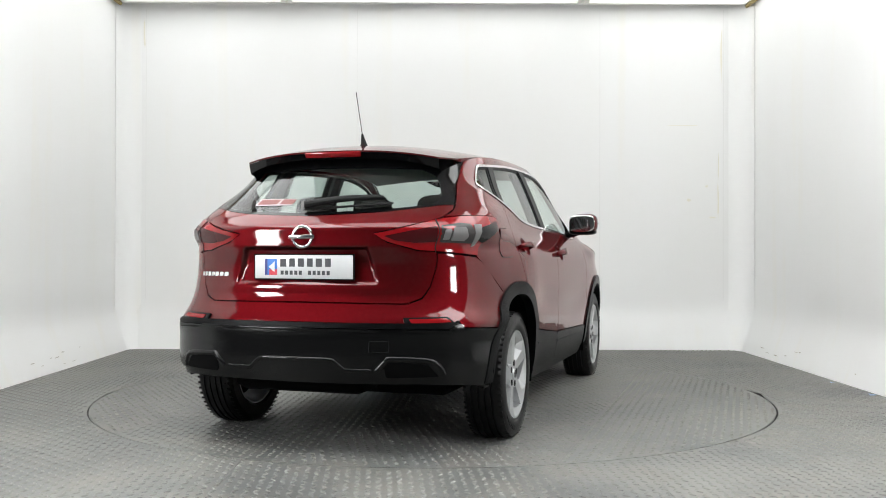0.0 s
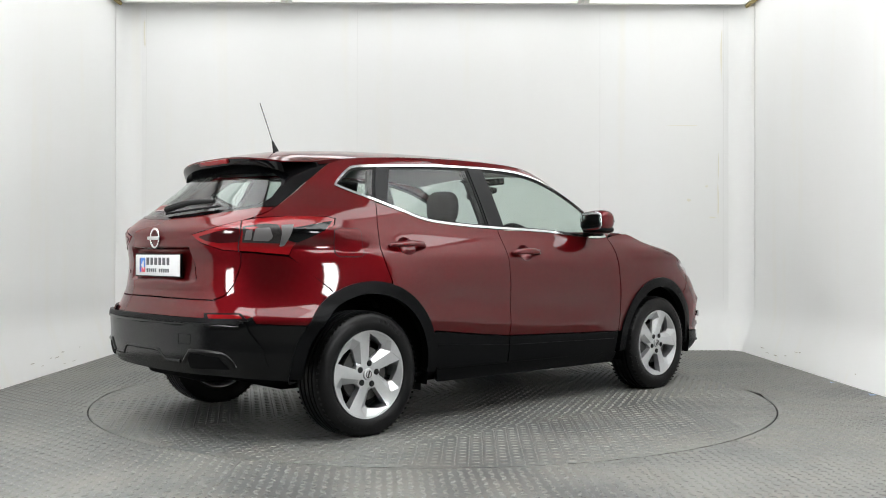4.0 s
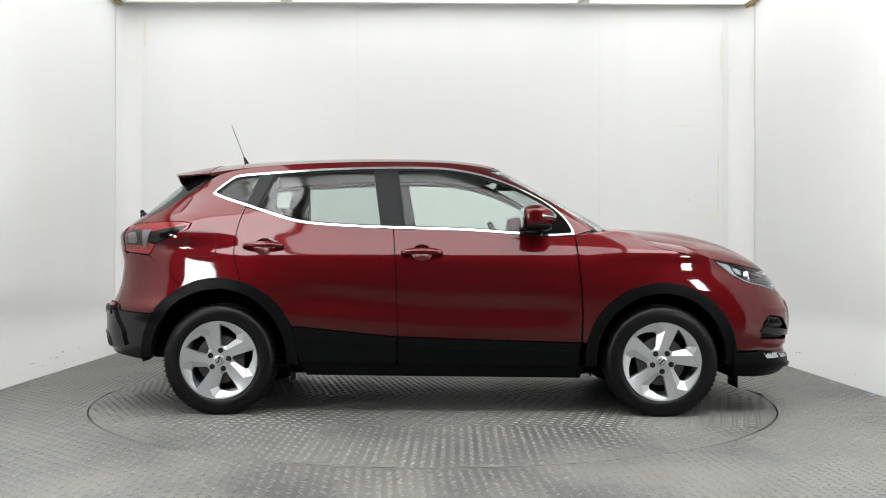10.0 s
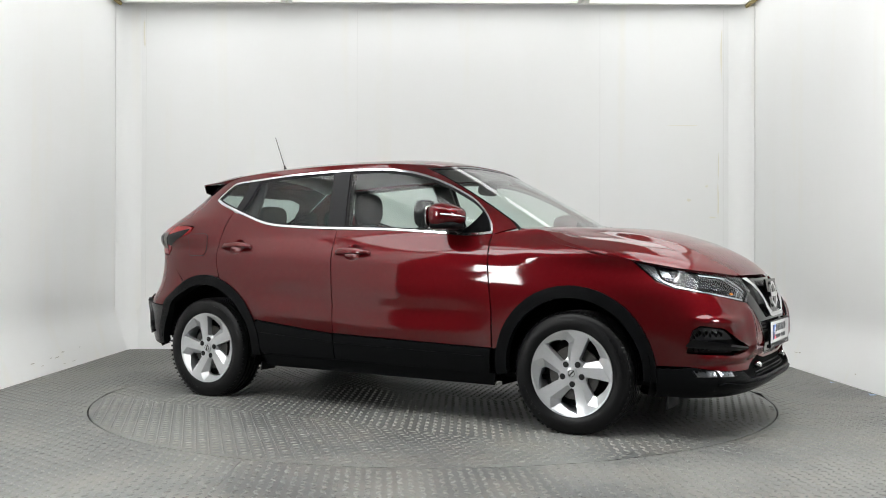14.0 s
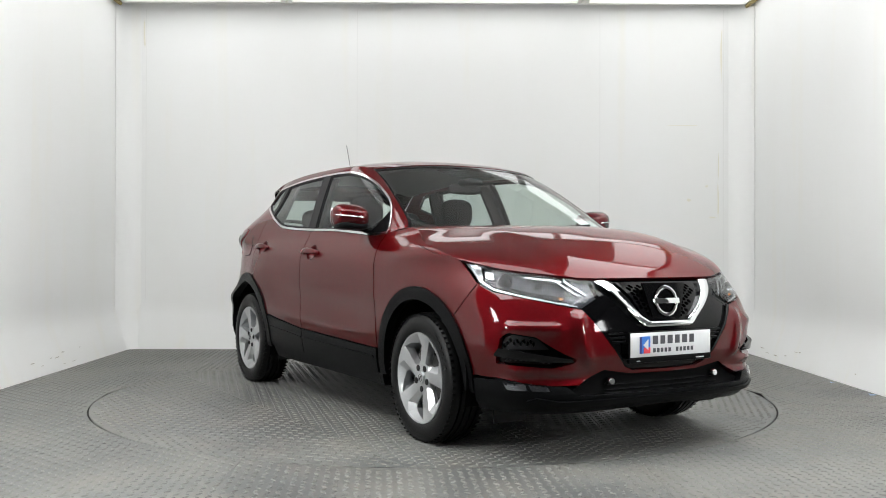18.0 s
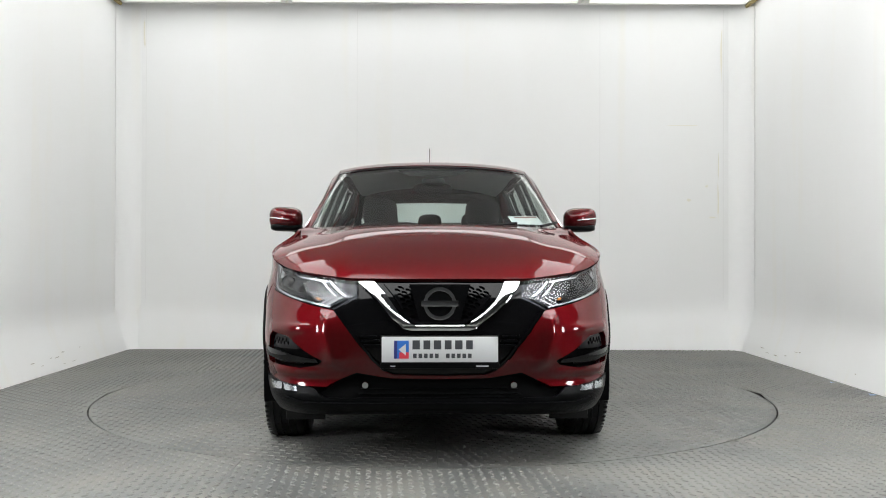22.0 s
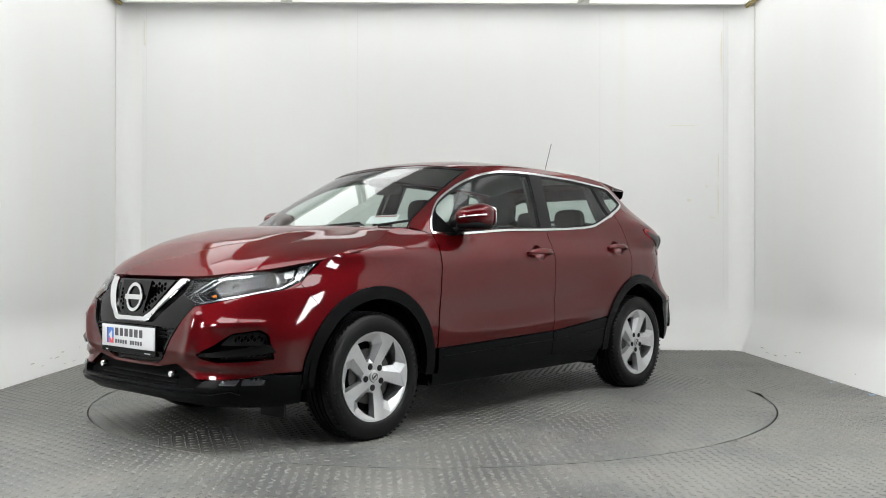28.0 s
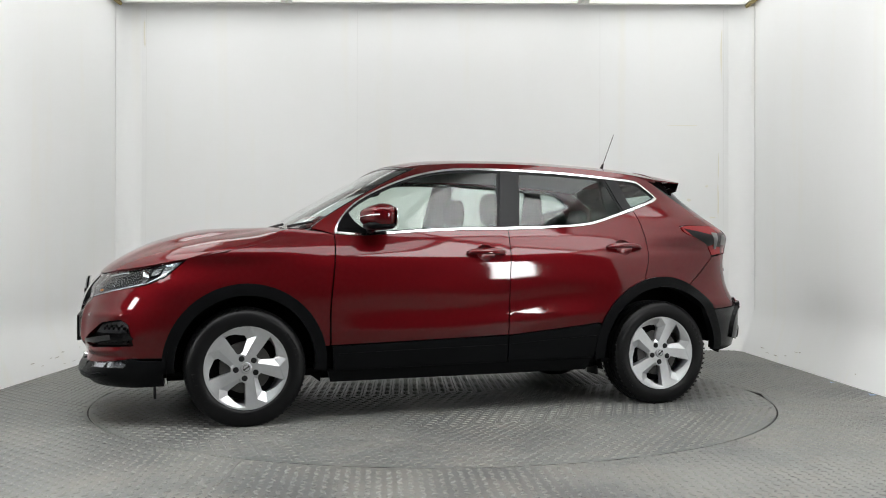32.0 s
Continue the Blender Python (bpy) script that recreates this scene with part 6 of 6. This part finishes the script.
def build_lamp_details():
    for sd in (1, -1):
        heads = [o for o in CAR.children if o.name.startswith("headlamp")]
        h = heads[0] if sd > 0 else heads[1]
        shell("daytime_strip", [strip_loop([(1.62, 0.902), (1.675, 0.862), (1.735, 0.826), (1.80, 0.800), (1.995, 0.770), (2.233, 0.738), (2.325, 0.726)], 0.007)],
              on(), LAMP_SILVER, h, grid=0.02, off=-0.006, thick=0.012, side=sd, label="silver daytime lamp strip")
        for k, (dx, w) in enumerate(((0.0, 0.008), (-0.050, 0.006))):
            shell("chevron", [strip_loop([(2.225 + dx, 0.842), (2.372 + dx, 0.776), (2.300 + dx, 0.736)], w * 0.7)], on(), LAMP_SILVER, h, grid=0.02, off=-0.008, thick=0.014, side=sd)
        for nm, s0, z0, r, mat in (("projector", 1.865, 0.838, 0.042, GLOSS), ("reflector_bowl", 2.075, 0.806, 0.030, LAMP_SILVER)):
            c = on_run(s0, z0, -0.030, side=sd)
            n = skin_normal(s0, z0)
            n = Vector((n.x, n.y * sd, n.z))
            q = (n * 0.5 + Vector((0.9, 0, 0.0))).normalized().to_track_quat("Y", "Z").to_matrix().to_4x4()
            bm = bmesh.new()
            if nm == "projector":
                lathe(bm, [(0, 0.022), (r * 0.5, 0.018), (r * 0.8, 0.008), (r * 0.95, -0.004)], 24, Matrix.Translation(c) @ q)
                part("projector_ring_inner", bm, GLOSS, h, "", 60)
                bm = bmesh.new()
                lathe(bm, [(r * 0.95, 0.004), (r * 1.05, 0.010), (r * 1.15, 0.004), (r * 1.15, -0.02)], 28, Matrix.Translation(c) @ q)
                part("projector_ring", bm, LAMP_SILVER, h, "chrome projector ring", 50)
            else:
                lathe(bm, [(0.004, -0.016), (r * 0.4, -0.012), (r * 0.75, 0.0), (r, 0.018)], 24, Matrix.Translation(c) @ q)
                part("reflector_bowl", bm, LAMP_SILVER, h, "silver reflector bowl", 60)
        for reg in ([(1.715, 0.886), (1.775, 0.876), (1.785, 0.846), (1.735, 0.852)], [(1.590, 0.920), (1.690, 0.902), (1.718, 0.850), (1.698, 0.836), (1.632, 0.886)]):
            shell("reflector", [poly(reg, 0.004)], on(), LAMP_SILVER, h, grid=0.02, off=-0.012, thick=0.008, side=sd, label="silver lamp reflector")
        shell("upper_strip", [strip_loop([(1.98, 0.859), (2.10, 0.850), (2.21, 0.840)], 0.007)], on(), LAMP_SILVER, h, grid=0.02, off=-0.008, thick=0.01, side=sd)
        shell("lamp_floor", [poly([(1.72, 0.846), (1.80, 0.812), (2.20, 0.752), (2.26, 0.770), (2.05, 0.792), (1.83, 0.822)], 0.008)], on(), LAMP_DARK, h, grid=0.03, off=-0.016, thick=0.004, side=sd)
        shell("indicator", [poly([(2.212, 0.768), (2.235, 0.764), (2.238, 0.757), (2.215, 0.760)], 0.003)], on(), AMBER, h, grid=0.03, off=-0.006, thick=0.008, side=sd, label="amber indicator")
        # tail lamp: smoked window, clear reflector, dark tip
        tails = [o for o in CAR.children if o.name.startswith("tail_lamp")]
        t = tails[0] if sd > 0 else tails[1]
        shell("smoked_window", [poly([(-2.555, 1.050), (-2.40, 1.076), (-2.225, 1.096), (-2.215, 1.024), (-2.36, 1.018), (-2.48, 1.028)], 0.012)], on(), LAMP_SMOKE, t, grid=0.03, off=0.0065, thick=0.003, side=sd, label="smoked lamp window")
        shell("clear_window", [poly([(-2.195, 1.098), (-2.02, 1.112), (-1.93, 1.108), (-1.885, 1.060), (-1.885, 1.018), (-2.19, 1.022)], 0.012)], on(), LAMP_CLEAR, t, grid=0.03, off=0.0065, thick=0.003, side=sd, label="clear lamp window")
        shell("reflector", [poly([(-2.10, 1.088), (-1.99, 1.092), (-1.965, 1.050), (-1.99, 1.030), (-2.11, 1.032)], 0.010)], on(), FIN, t, grid=0.02, off=0.009, thick=0.003, side=sd)
        shell("reflector", [poly([(-2.17, 1.080), (-2.12, 1.084), (-2.125, 1.036), (-2.175, 1.034)], 0.006)], on(), FIN, t, grid=0.02, off=0.009, thick=0.003, side=sd)
        shell("dark_tip", [poly([(-1.88, 1.085), (-1.74, 1.104), (-1.62, 1.122), (-1.535, 1.134), (-1.60, 1.082), (-1.78, 1.022), (-1.85, 1.034)], 0.012)], on(), GLOSS, t, grid=0.03, off=0.0060, thick=0.003, side=sd, label="smoked lamp tip")
        shell("lamp_joint", [strip_loop([(-2.207, 1.128), (-2.215, 1.05), (-2.212, 0.972)], 0.006)], on(), SEAL, t, grid=0.03, off=0.008, thick=0.006, side=sd)
        shell("clear_fin", [poly([(-1.905, 1.104), (-1.815, 1.108), (-1.868, 1.008), (-1.900, 1.000)], 0.006)], on(), FIN, t, grid=0.02, off=0.010, thick=0.003, side=sd, label="clear lamp fin")
        # bumper reflector
        shell("bumper_reflector", [poly([(-2.470, 0.654), (-2.235, 0.656), (-2.205, 0.640), (-2.462, 0.637)], 0.006)], on(), LAMP_RED, CAR, grid=0.03, off=0.016, thick=0.012, side=sd, label="red bumper reflector")
        shell("reflector_frame", [poly([(-2.50, 0.662), (-2.22, 0.664), (-2.165, 0.628), (-2.50, 0.628)], 0.008)], on(), PLASTIC, CAR, grid=0.03, off=0.013, thick=0.012, side=sd)


def build_tail_details():
    m = lambda z: middle(z, True)
    # proud rear face of the black skirt with slanted ends
    lp = loop_of(across([(m(0.618), 0.618), (-2.25, 0.622), (-2.18, 0.618), (-2.04, 0.490), (-2.01, 0.410), (-2.20, 0.392), (m(0.39), 0.39)], True))
    shell("skirt_face", [lp], on(), PLASTIC_SATIN, CAR, grid=0.03, off=0.026, thick=0.03, label="raised black bumper face")
    lp = loop_of(across([(m(0.634), 0.634), (-2.24, 0.634), (-2.20, 0.622), (-2.24, 0.612), (m(0.612), 0.612)], True))
    shell("bumper_step", [lp], on(), PLASTIC, CAR, grid=0.03, off=0.034, thick=0.03, label="black loading ledge")
    for sd in (1, -1):
        # flat proud patch: the shade of the recess is put into its colour
        lp = poly([(-2.28, 0.400), (-2.36, 0.455), (-2.56, 0.470), (-2.60, 0.455), (-2.58, 0.395)], 0.012)
        shell("pod_shade", [lp], on(), MATT, CAR, grid=0.03, off=0.0285, thick=0.004, side=sd, label="flat matt black patch standing in for bumper pocket shade")
        bm = bmesh.new()
        tube(bm, [on_run(a, b, 0.017, side=sd) for a, b in curve([(-2.25, 0.405), (-2.28, 0.440), (-2.34, 0.466), (-2.46, 0.474), (-2.58, 0.477)]) + [(-2.605, 0.452), (-2.63, 0.425)]], 0.017, 10)
        part("pod_trim", bm, PLASTIC_SATIN, CAR, "black rounded lip over the bumper pocket", 60)
    half = [(-2.66, 0.424), (-2.78, 0.424), (-2.835, 0.466), (-2.86, 0.470), (m(0.470), 0.470)]
    bm = bmesh.new()
    tube(bm, [on_run(a, b, 0.020) for a, b in half] + [on_run(a, b, 0.020, side=-1) for a, b in half[-2::-1]], 0.012, 10)
    part("diffuser_edge", bm, PLASTIC_SATIN, CAR, "black rounded diffuser edge", 60)
    bm = bmesh.new()
    half = [(-2.22, 0.604), (-2.40, 0.606), (-2.70, 0.606), (m(0.606), 0.606)]
    tube(bm, [on_run(a, b, 0.020) for a, b in half] + [on_run(a, b, 0.020, side=-1) for a, b in half[-2::-1]], 0.014, 10)
    part("ledge_edge", bm, PLASTIC_SATIN, CAR, "black rounded edge of the loading ledge", 60)
    # tow eye cover and model lettering
    c = poly([(-2.675, 0.560), (-2.575, 0.562), (-2.575, 0.508), (-2.675, 0.506)], 0.008)
    shell("tow_cover", [c, inset(c, 0.003)], on(), SEAL, CAR, grid=0.03, off=0.0275, thick=0.004, side=-1)
    for k in range(7):
        s0 = -2.215 - k * 0.0435
        shell("lettering_bar", [poly([(s0, 0.872), (s0 - 0.034, 0.873), (s0 - 0.035, 0.853), (s0 - 0.001, 0.851)], 0.004)], on(), CHROME, CAR, grid=0.03, off=0.004, thick=0.004, side=1)
    emblem_round("rear_badge", 0.050, 0.068, pose(-2.112, 0, 1.047, 0, 0, 180), CAR)
    # rear wiper
    bm = bmesh.new()
    pts = []
    for k in range(17):
        u = k / 16
        s0, z0 = -2.86 + 0.42 * u, 1.180 + 0.036 * u
        pts.append(on_run(s0, z0, 0.030 + 0.016 * math.sin(math.pi * u), side=-1))
    tube(bm, pts, lambda t: 0.020 - 0.009 * t, 10)
    part("rear_wiper", bm, SEAL, CAR, "black rear wiper with cover")
    bm = bmesh.new()
    pts = [on_run(-2.88 + 0.48 * k / 16, 1.172 + 0.030 * k / 16, 0.012, side=-1) for k in range(17)]
    tube(bm, pts, 0.006, 6)
    part("wiper_blade", bm, SEAL, CAR)
    # sticker inside the rear window
    st = poly([(-2.43, 1.243), (-2.665, 1.240), (-2.70, 1.205), (-2.47, 1.205)], 0.004)
    s1 = shell("window_sticker", [st], on(), STICKER_PALE, CAR, grid=0.05, off=0.002, thick=0.001, label="pale and red dealer sticker with bars")
    for a, b in ((-2.455, -2.585), (-2.597, -2.675)):
        shell("sticker_bar", [poly([(a, 1.237), (b, 1.235), (b - 0.02, 1.211), (a - 0.022, 1.211)], 0.003)], on(), STICKER_RED, s1, grid=0.05, off=0.0035, thick=0.001)
    # exhaust and rear axle
    bm = bmesh.new()
    tube(bm, [(-1.323, -0.7, 0.31), (-1.323, 0.7, 0.31)], 0.045, 12)
    tube(bm, [(1.323, -0.7, 0.31), (1.323, 0.7, 0.31)], 0.035, 12)
    part("axle", bm, MATT, CAR, "dark axle beam")
    bm = bmesh.new()
    box(bm, (-1.95, -0.25, 0.27), (-1.70, 0.45, 0.37), 0.04)
    part("silencer", bm, MATT, CAR, "dark exhaust silencer")


def build_cabin():
    place, _, _ = roof_place()
    surface("headlining", lambda u, v: place(0.02 + 0.96 * u, (-1 + 2 * v) * 0.93) - Vector((0, 0, 0.045)), 24, 20, TRIM_LIGHT, CAR, "pale grey headlining")

    def seat(x, y, width, high, name, rest=(0.115, 0.085), top=1.36):
        bm = bmesh.new()
        ellipsoid_box(bm, (x + 0.27, y, 0.60), (0.27, width, 0.09), 3.6)
        root = part(name, bm, FABRIC, CAR, "charcoal fabric seat", 60)
        bm = bmesh.new()
        ellipsoid_box(bm, (0, 0, 0), (0.065, width, (high - 0.55) / 2), 3.2, 24, 14, lambda q: Vector((q.x, q.y * (1 - 0.16 * step(q.z, 0.1, 1.0)), q.z)))
        bmesh.ops.transform(bm, matrix=pose(x - 0.09, y, (high + 0.55) / 2, 0, -14, 0), verts=bm.verts)
        part("backrest", bm, FABRIC, root, "", 60)
        return root

    def headrest(x, y, z0, z1, w, parent):
        bm = bmesh.new()
        ellipsoid_box(bm, (x, y, (z0 + z1) / 2), (0.055, w, (z1 - z0) / 2), 3.0)
        part("headrest", bm, FABRIC, parent, "charcoal headrest", 60)
        bm = bmesh.new()
        for d in (-0.045, 0.045):
            tube(bm, [(x + 0.01, y + d, z0 - 0.06), (x, y + d, z0 + 0.03)], 0.006, 8)
        part("headrest_post", bm, CHROME, parent)
    for y in (-0.37, 0.37):
        s = seat(-0.20, y, 0.25, 1.17, "front_seat")
        headrest(-0.335, y, 1.155, 1.365, 0.125, s)
    bm = bmesh.new()
    ellipsoid_box(bm, (-0.78, 0, 0.60), (0.25, 0.62, 0.10), 5)
    bench = part("rear_bench", bm, FABRIC, CAR, "charcoal fabric rear bench", 60)
    bm = bmesh.new()
    ellipsoid_box(bm, (0, 0, 0), (0.07, 0.62, 0.28), 6)
    bmesh.ops.transform(bm, matrix=pose(-1.08, 0, 0.88, 0, -16, 0), verts=bm.verts)
    part("backrest", bm, FABRIC, bench, "", 60)
    for y, z1, w in ((-0.38, 1.30, 0.125), (0.0, 1.285, 0.095), (0.38, 1.30, 0.125)):
        headrest(-1.16, y, 1.14, z1, w, bench)
    # parcel shelf
    bm = bmesh.new()
    box(bm, (-1.85, -0.60, 1.085), (-1.25, 0.60, 1.105), 0.006)
    part("parcel_shelf", bm, TRIM_DARK, CAR, "dark luggage cover")
    # dashboard
    bm = bmesh.new()
    rows = []
    prof = [(0.50, 0.62), (0.46, 0.80), (0.52, 0.98), (0.60, 1.055), (0.75, 1.075), (0.95, 1.075), (1.10, 1.07), (1.10, 0.7)]
    for k in range(17):
        y = -0.70 + 1.40 * k / 16
        hood = 0.035 * math.exp(-((y + 0.37) / 0.17) ** 2)
        rows.append([bm.verts.new((x - 0.10 * (y / 0.7) ** 2 * (x > 0.9), y, z + (hood if 0.55 < x < 0.7 else 0))) for x, z in prof])
    for a, b in zip(rows, rows[1:]):
        for i in range(len(prof) - 1):
            bm.faces.new((a[i], a[i + 1], b[i + 1], b[i]))
    part("dashboard", bm, TRIM_DARK, CAR, "dark grained dashboard", 60)
    # steering wheel on the right
    bm = bmesh.new()
    n = 32
    M = pose(0.40, -0.37, 1.0, 0, 62, 0)
    tube(bm, [M @ Vector((0.185 * math.cos(k * math.tau / n), 0.185 * math.sin(k * math.tau / n), 0)) for k in range(n)], 0.015, 8, True)
    tube(bm, [M @ Vector((0, -0.18, 0)), M @ Vector((0, 0.18, 0))], 0.018, 8)
    tube(bm, [M @ Vector((0, 0, 0.0)), M @ Vector((0, 0, 0.25))], 0.03, 8)
    part("steering_wheel", bm, TRIM_DARK, CAR, "dark leather steering wheel", 60)
    # rear-view mirror and camera housing
    bm = bmesh.new()
    ellipsoid_box(bm, (0.37, 0.0, 1.385), (0.018, 0.125, 0.034), 3.5)
    part("rear_view_mirror", bm, SEAL, CAR, "black rear-view mirror", 60)
    bm = bmesh.new()
    ellipsoid_box(bm, (0.44, 0.0, 1.425), (0.07, 0.075, 0.026), 3.0)
    part("camera_housing", bm, SEAL, CAR, "black camera housing behind the windscreen", 60)
    def mid(z):
        return screen_at(z) - 0.50 + ARC["screen"]
    band = [(mid(1.515), 1.515), (mid(1.515) - 0.19, 1.512), (mid(1.475) - 0.13, 1.475), (mid(1.47), 1.470)]
    lp = loop_of(band + [(2 * mid(z) - s, z) for s, z in band[::-1]][1:-1])
    shell("screen_tint_band", [lp], on(True), GLOSS, CAR, grid=0.04, off=-0.012, thick=0.002, label="dark sensor field at the windscreen top")
    # paper discs on the windscreen
    pp = poly([(1.10, 1.205), (1.36, 1.200), (1.42, 1.152), (1.16, 1.150)], 0.006)
    shell("paper_label", [pp], on(True), PLATE_WHITE, CAR, grid=0.05, off=-0.016, thick=0.001, label="white paper discs on the windscreen")
    shell("label_bar", [poly([(1.13, 1.199), (1.33, 1.196), (1.335, 1.189), (1.135, 1.191)])], on(True), STICKER_RED, CAR, grid=0.05, off=-0.0145, thick=0.001)
    # cowl and wipers
    def cowl(u, v):
        y = -0.70 + 1.40 * v
        return Vector((1.20 - 0.20 * (y / 0.7) ** 2 - 0.20 * u, y, 1.072 + 0.01 * u))
    surface("cowl", cowl, 4, 20, SEAL, CAR, "black cowl below the windscreen")
    for a, b in (((1.30, 1.112), (1.02, 1.140)), ((1.78, 1.108), (1.45, 1.128))):
        bm = bmesh.new()
        pts = [on_run(a[0] + (b[0] - a[0]) * k / 10, a[1] + (b[1] - a[1]) * k / 10, 0.016, True) for k in range(11)]
        tube(bm, pts, 0.008, 6)
        part("front_wiper", bm, SEAL, CAR, "black windscreen wiper")
    # inner door tops and pillars
    for sd in (1, -1):
        lp = outline([(0.80, 1.062), (0.3, 1.085), (-0.28, 1.100), (-0.9, 1.135), (-1.30, 1.27), (-1.42, 1.31)], [(-1.42, 1.31), (-1.42, 0.93)], [(-1.42, 0.93), (-0.88, 0.90)], [(-0.88, 0.90), (-0.76, 0.60)], [(-0.76, 0.60), (0.85, 0.60)], [(0.85, 0.60), (0.80, 1.062)])
        shell("door_card", [lp], on(True), TRIM_DARK, CAR, grid=0.08, off=-0.075, thick=0.02, side=sd, label="dark inner door trim")
        lp = poly([(-0.20, 1.06), (-0.27, 1.50), (-0.41, 1.50), (-0.35, 1.06)])
        shell("inner_pillar", [lp], on(True), TRIM_DARK, CAR, grid=0.06, off=-0.045, thick=0.02, side=sd, label="dark inner centre pillar trim")
        lp = poly([(-1.02, 1.16), (-1.01, 1.49), (-1.14, 1.475), (-1.21, 1.22)])
        shell("inner_pillar", [lp], on(True), TRIM_DARK, CAR, grid=0.06, off=-0.045, thick=0.02, side=sd)


build_mirrors()
build_plates()
build_front_details()
build_lamp_details()
build_tail_details()
build_cabin()


# ---- the turntable turns, and carries the car ----
def motions():
    start, speed = 71.576, -7.2965
    walk(TURNTABLE, [(t, pose(0, 0, 0, 0, 0, start + speed * t)) for t in range(0, 33)])
    walk(CAR, [(t, pose(0, 0, 0.002, 0, 0, start + speed * t) @ pose(0.0546, -0.0151, 0)) for t in range(0, 33)])


motions()
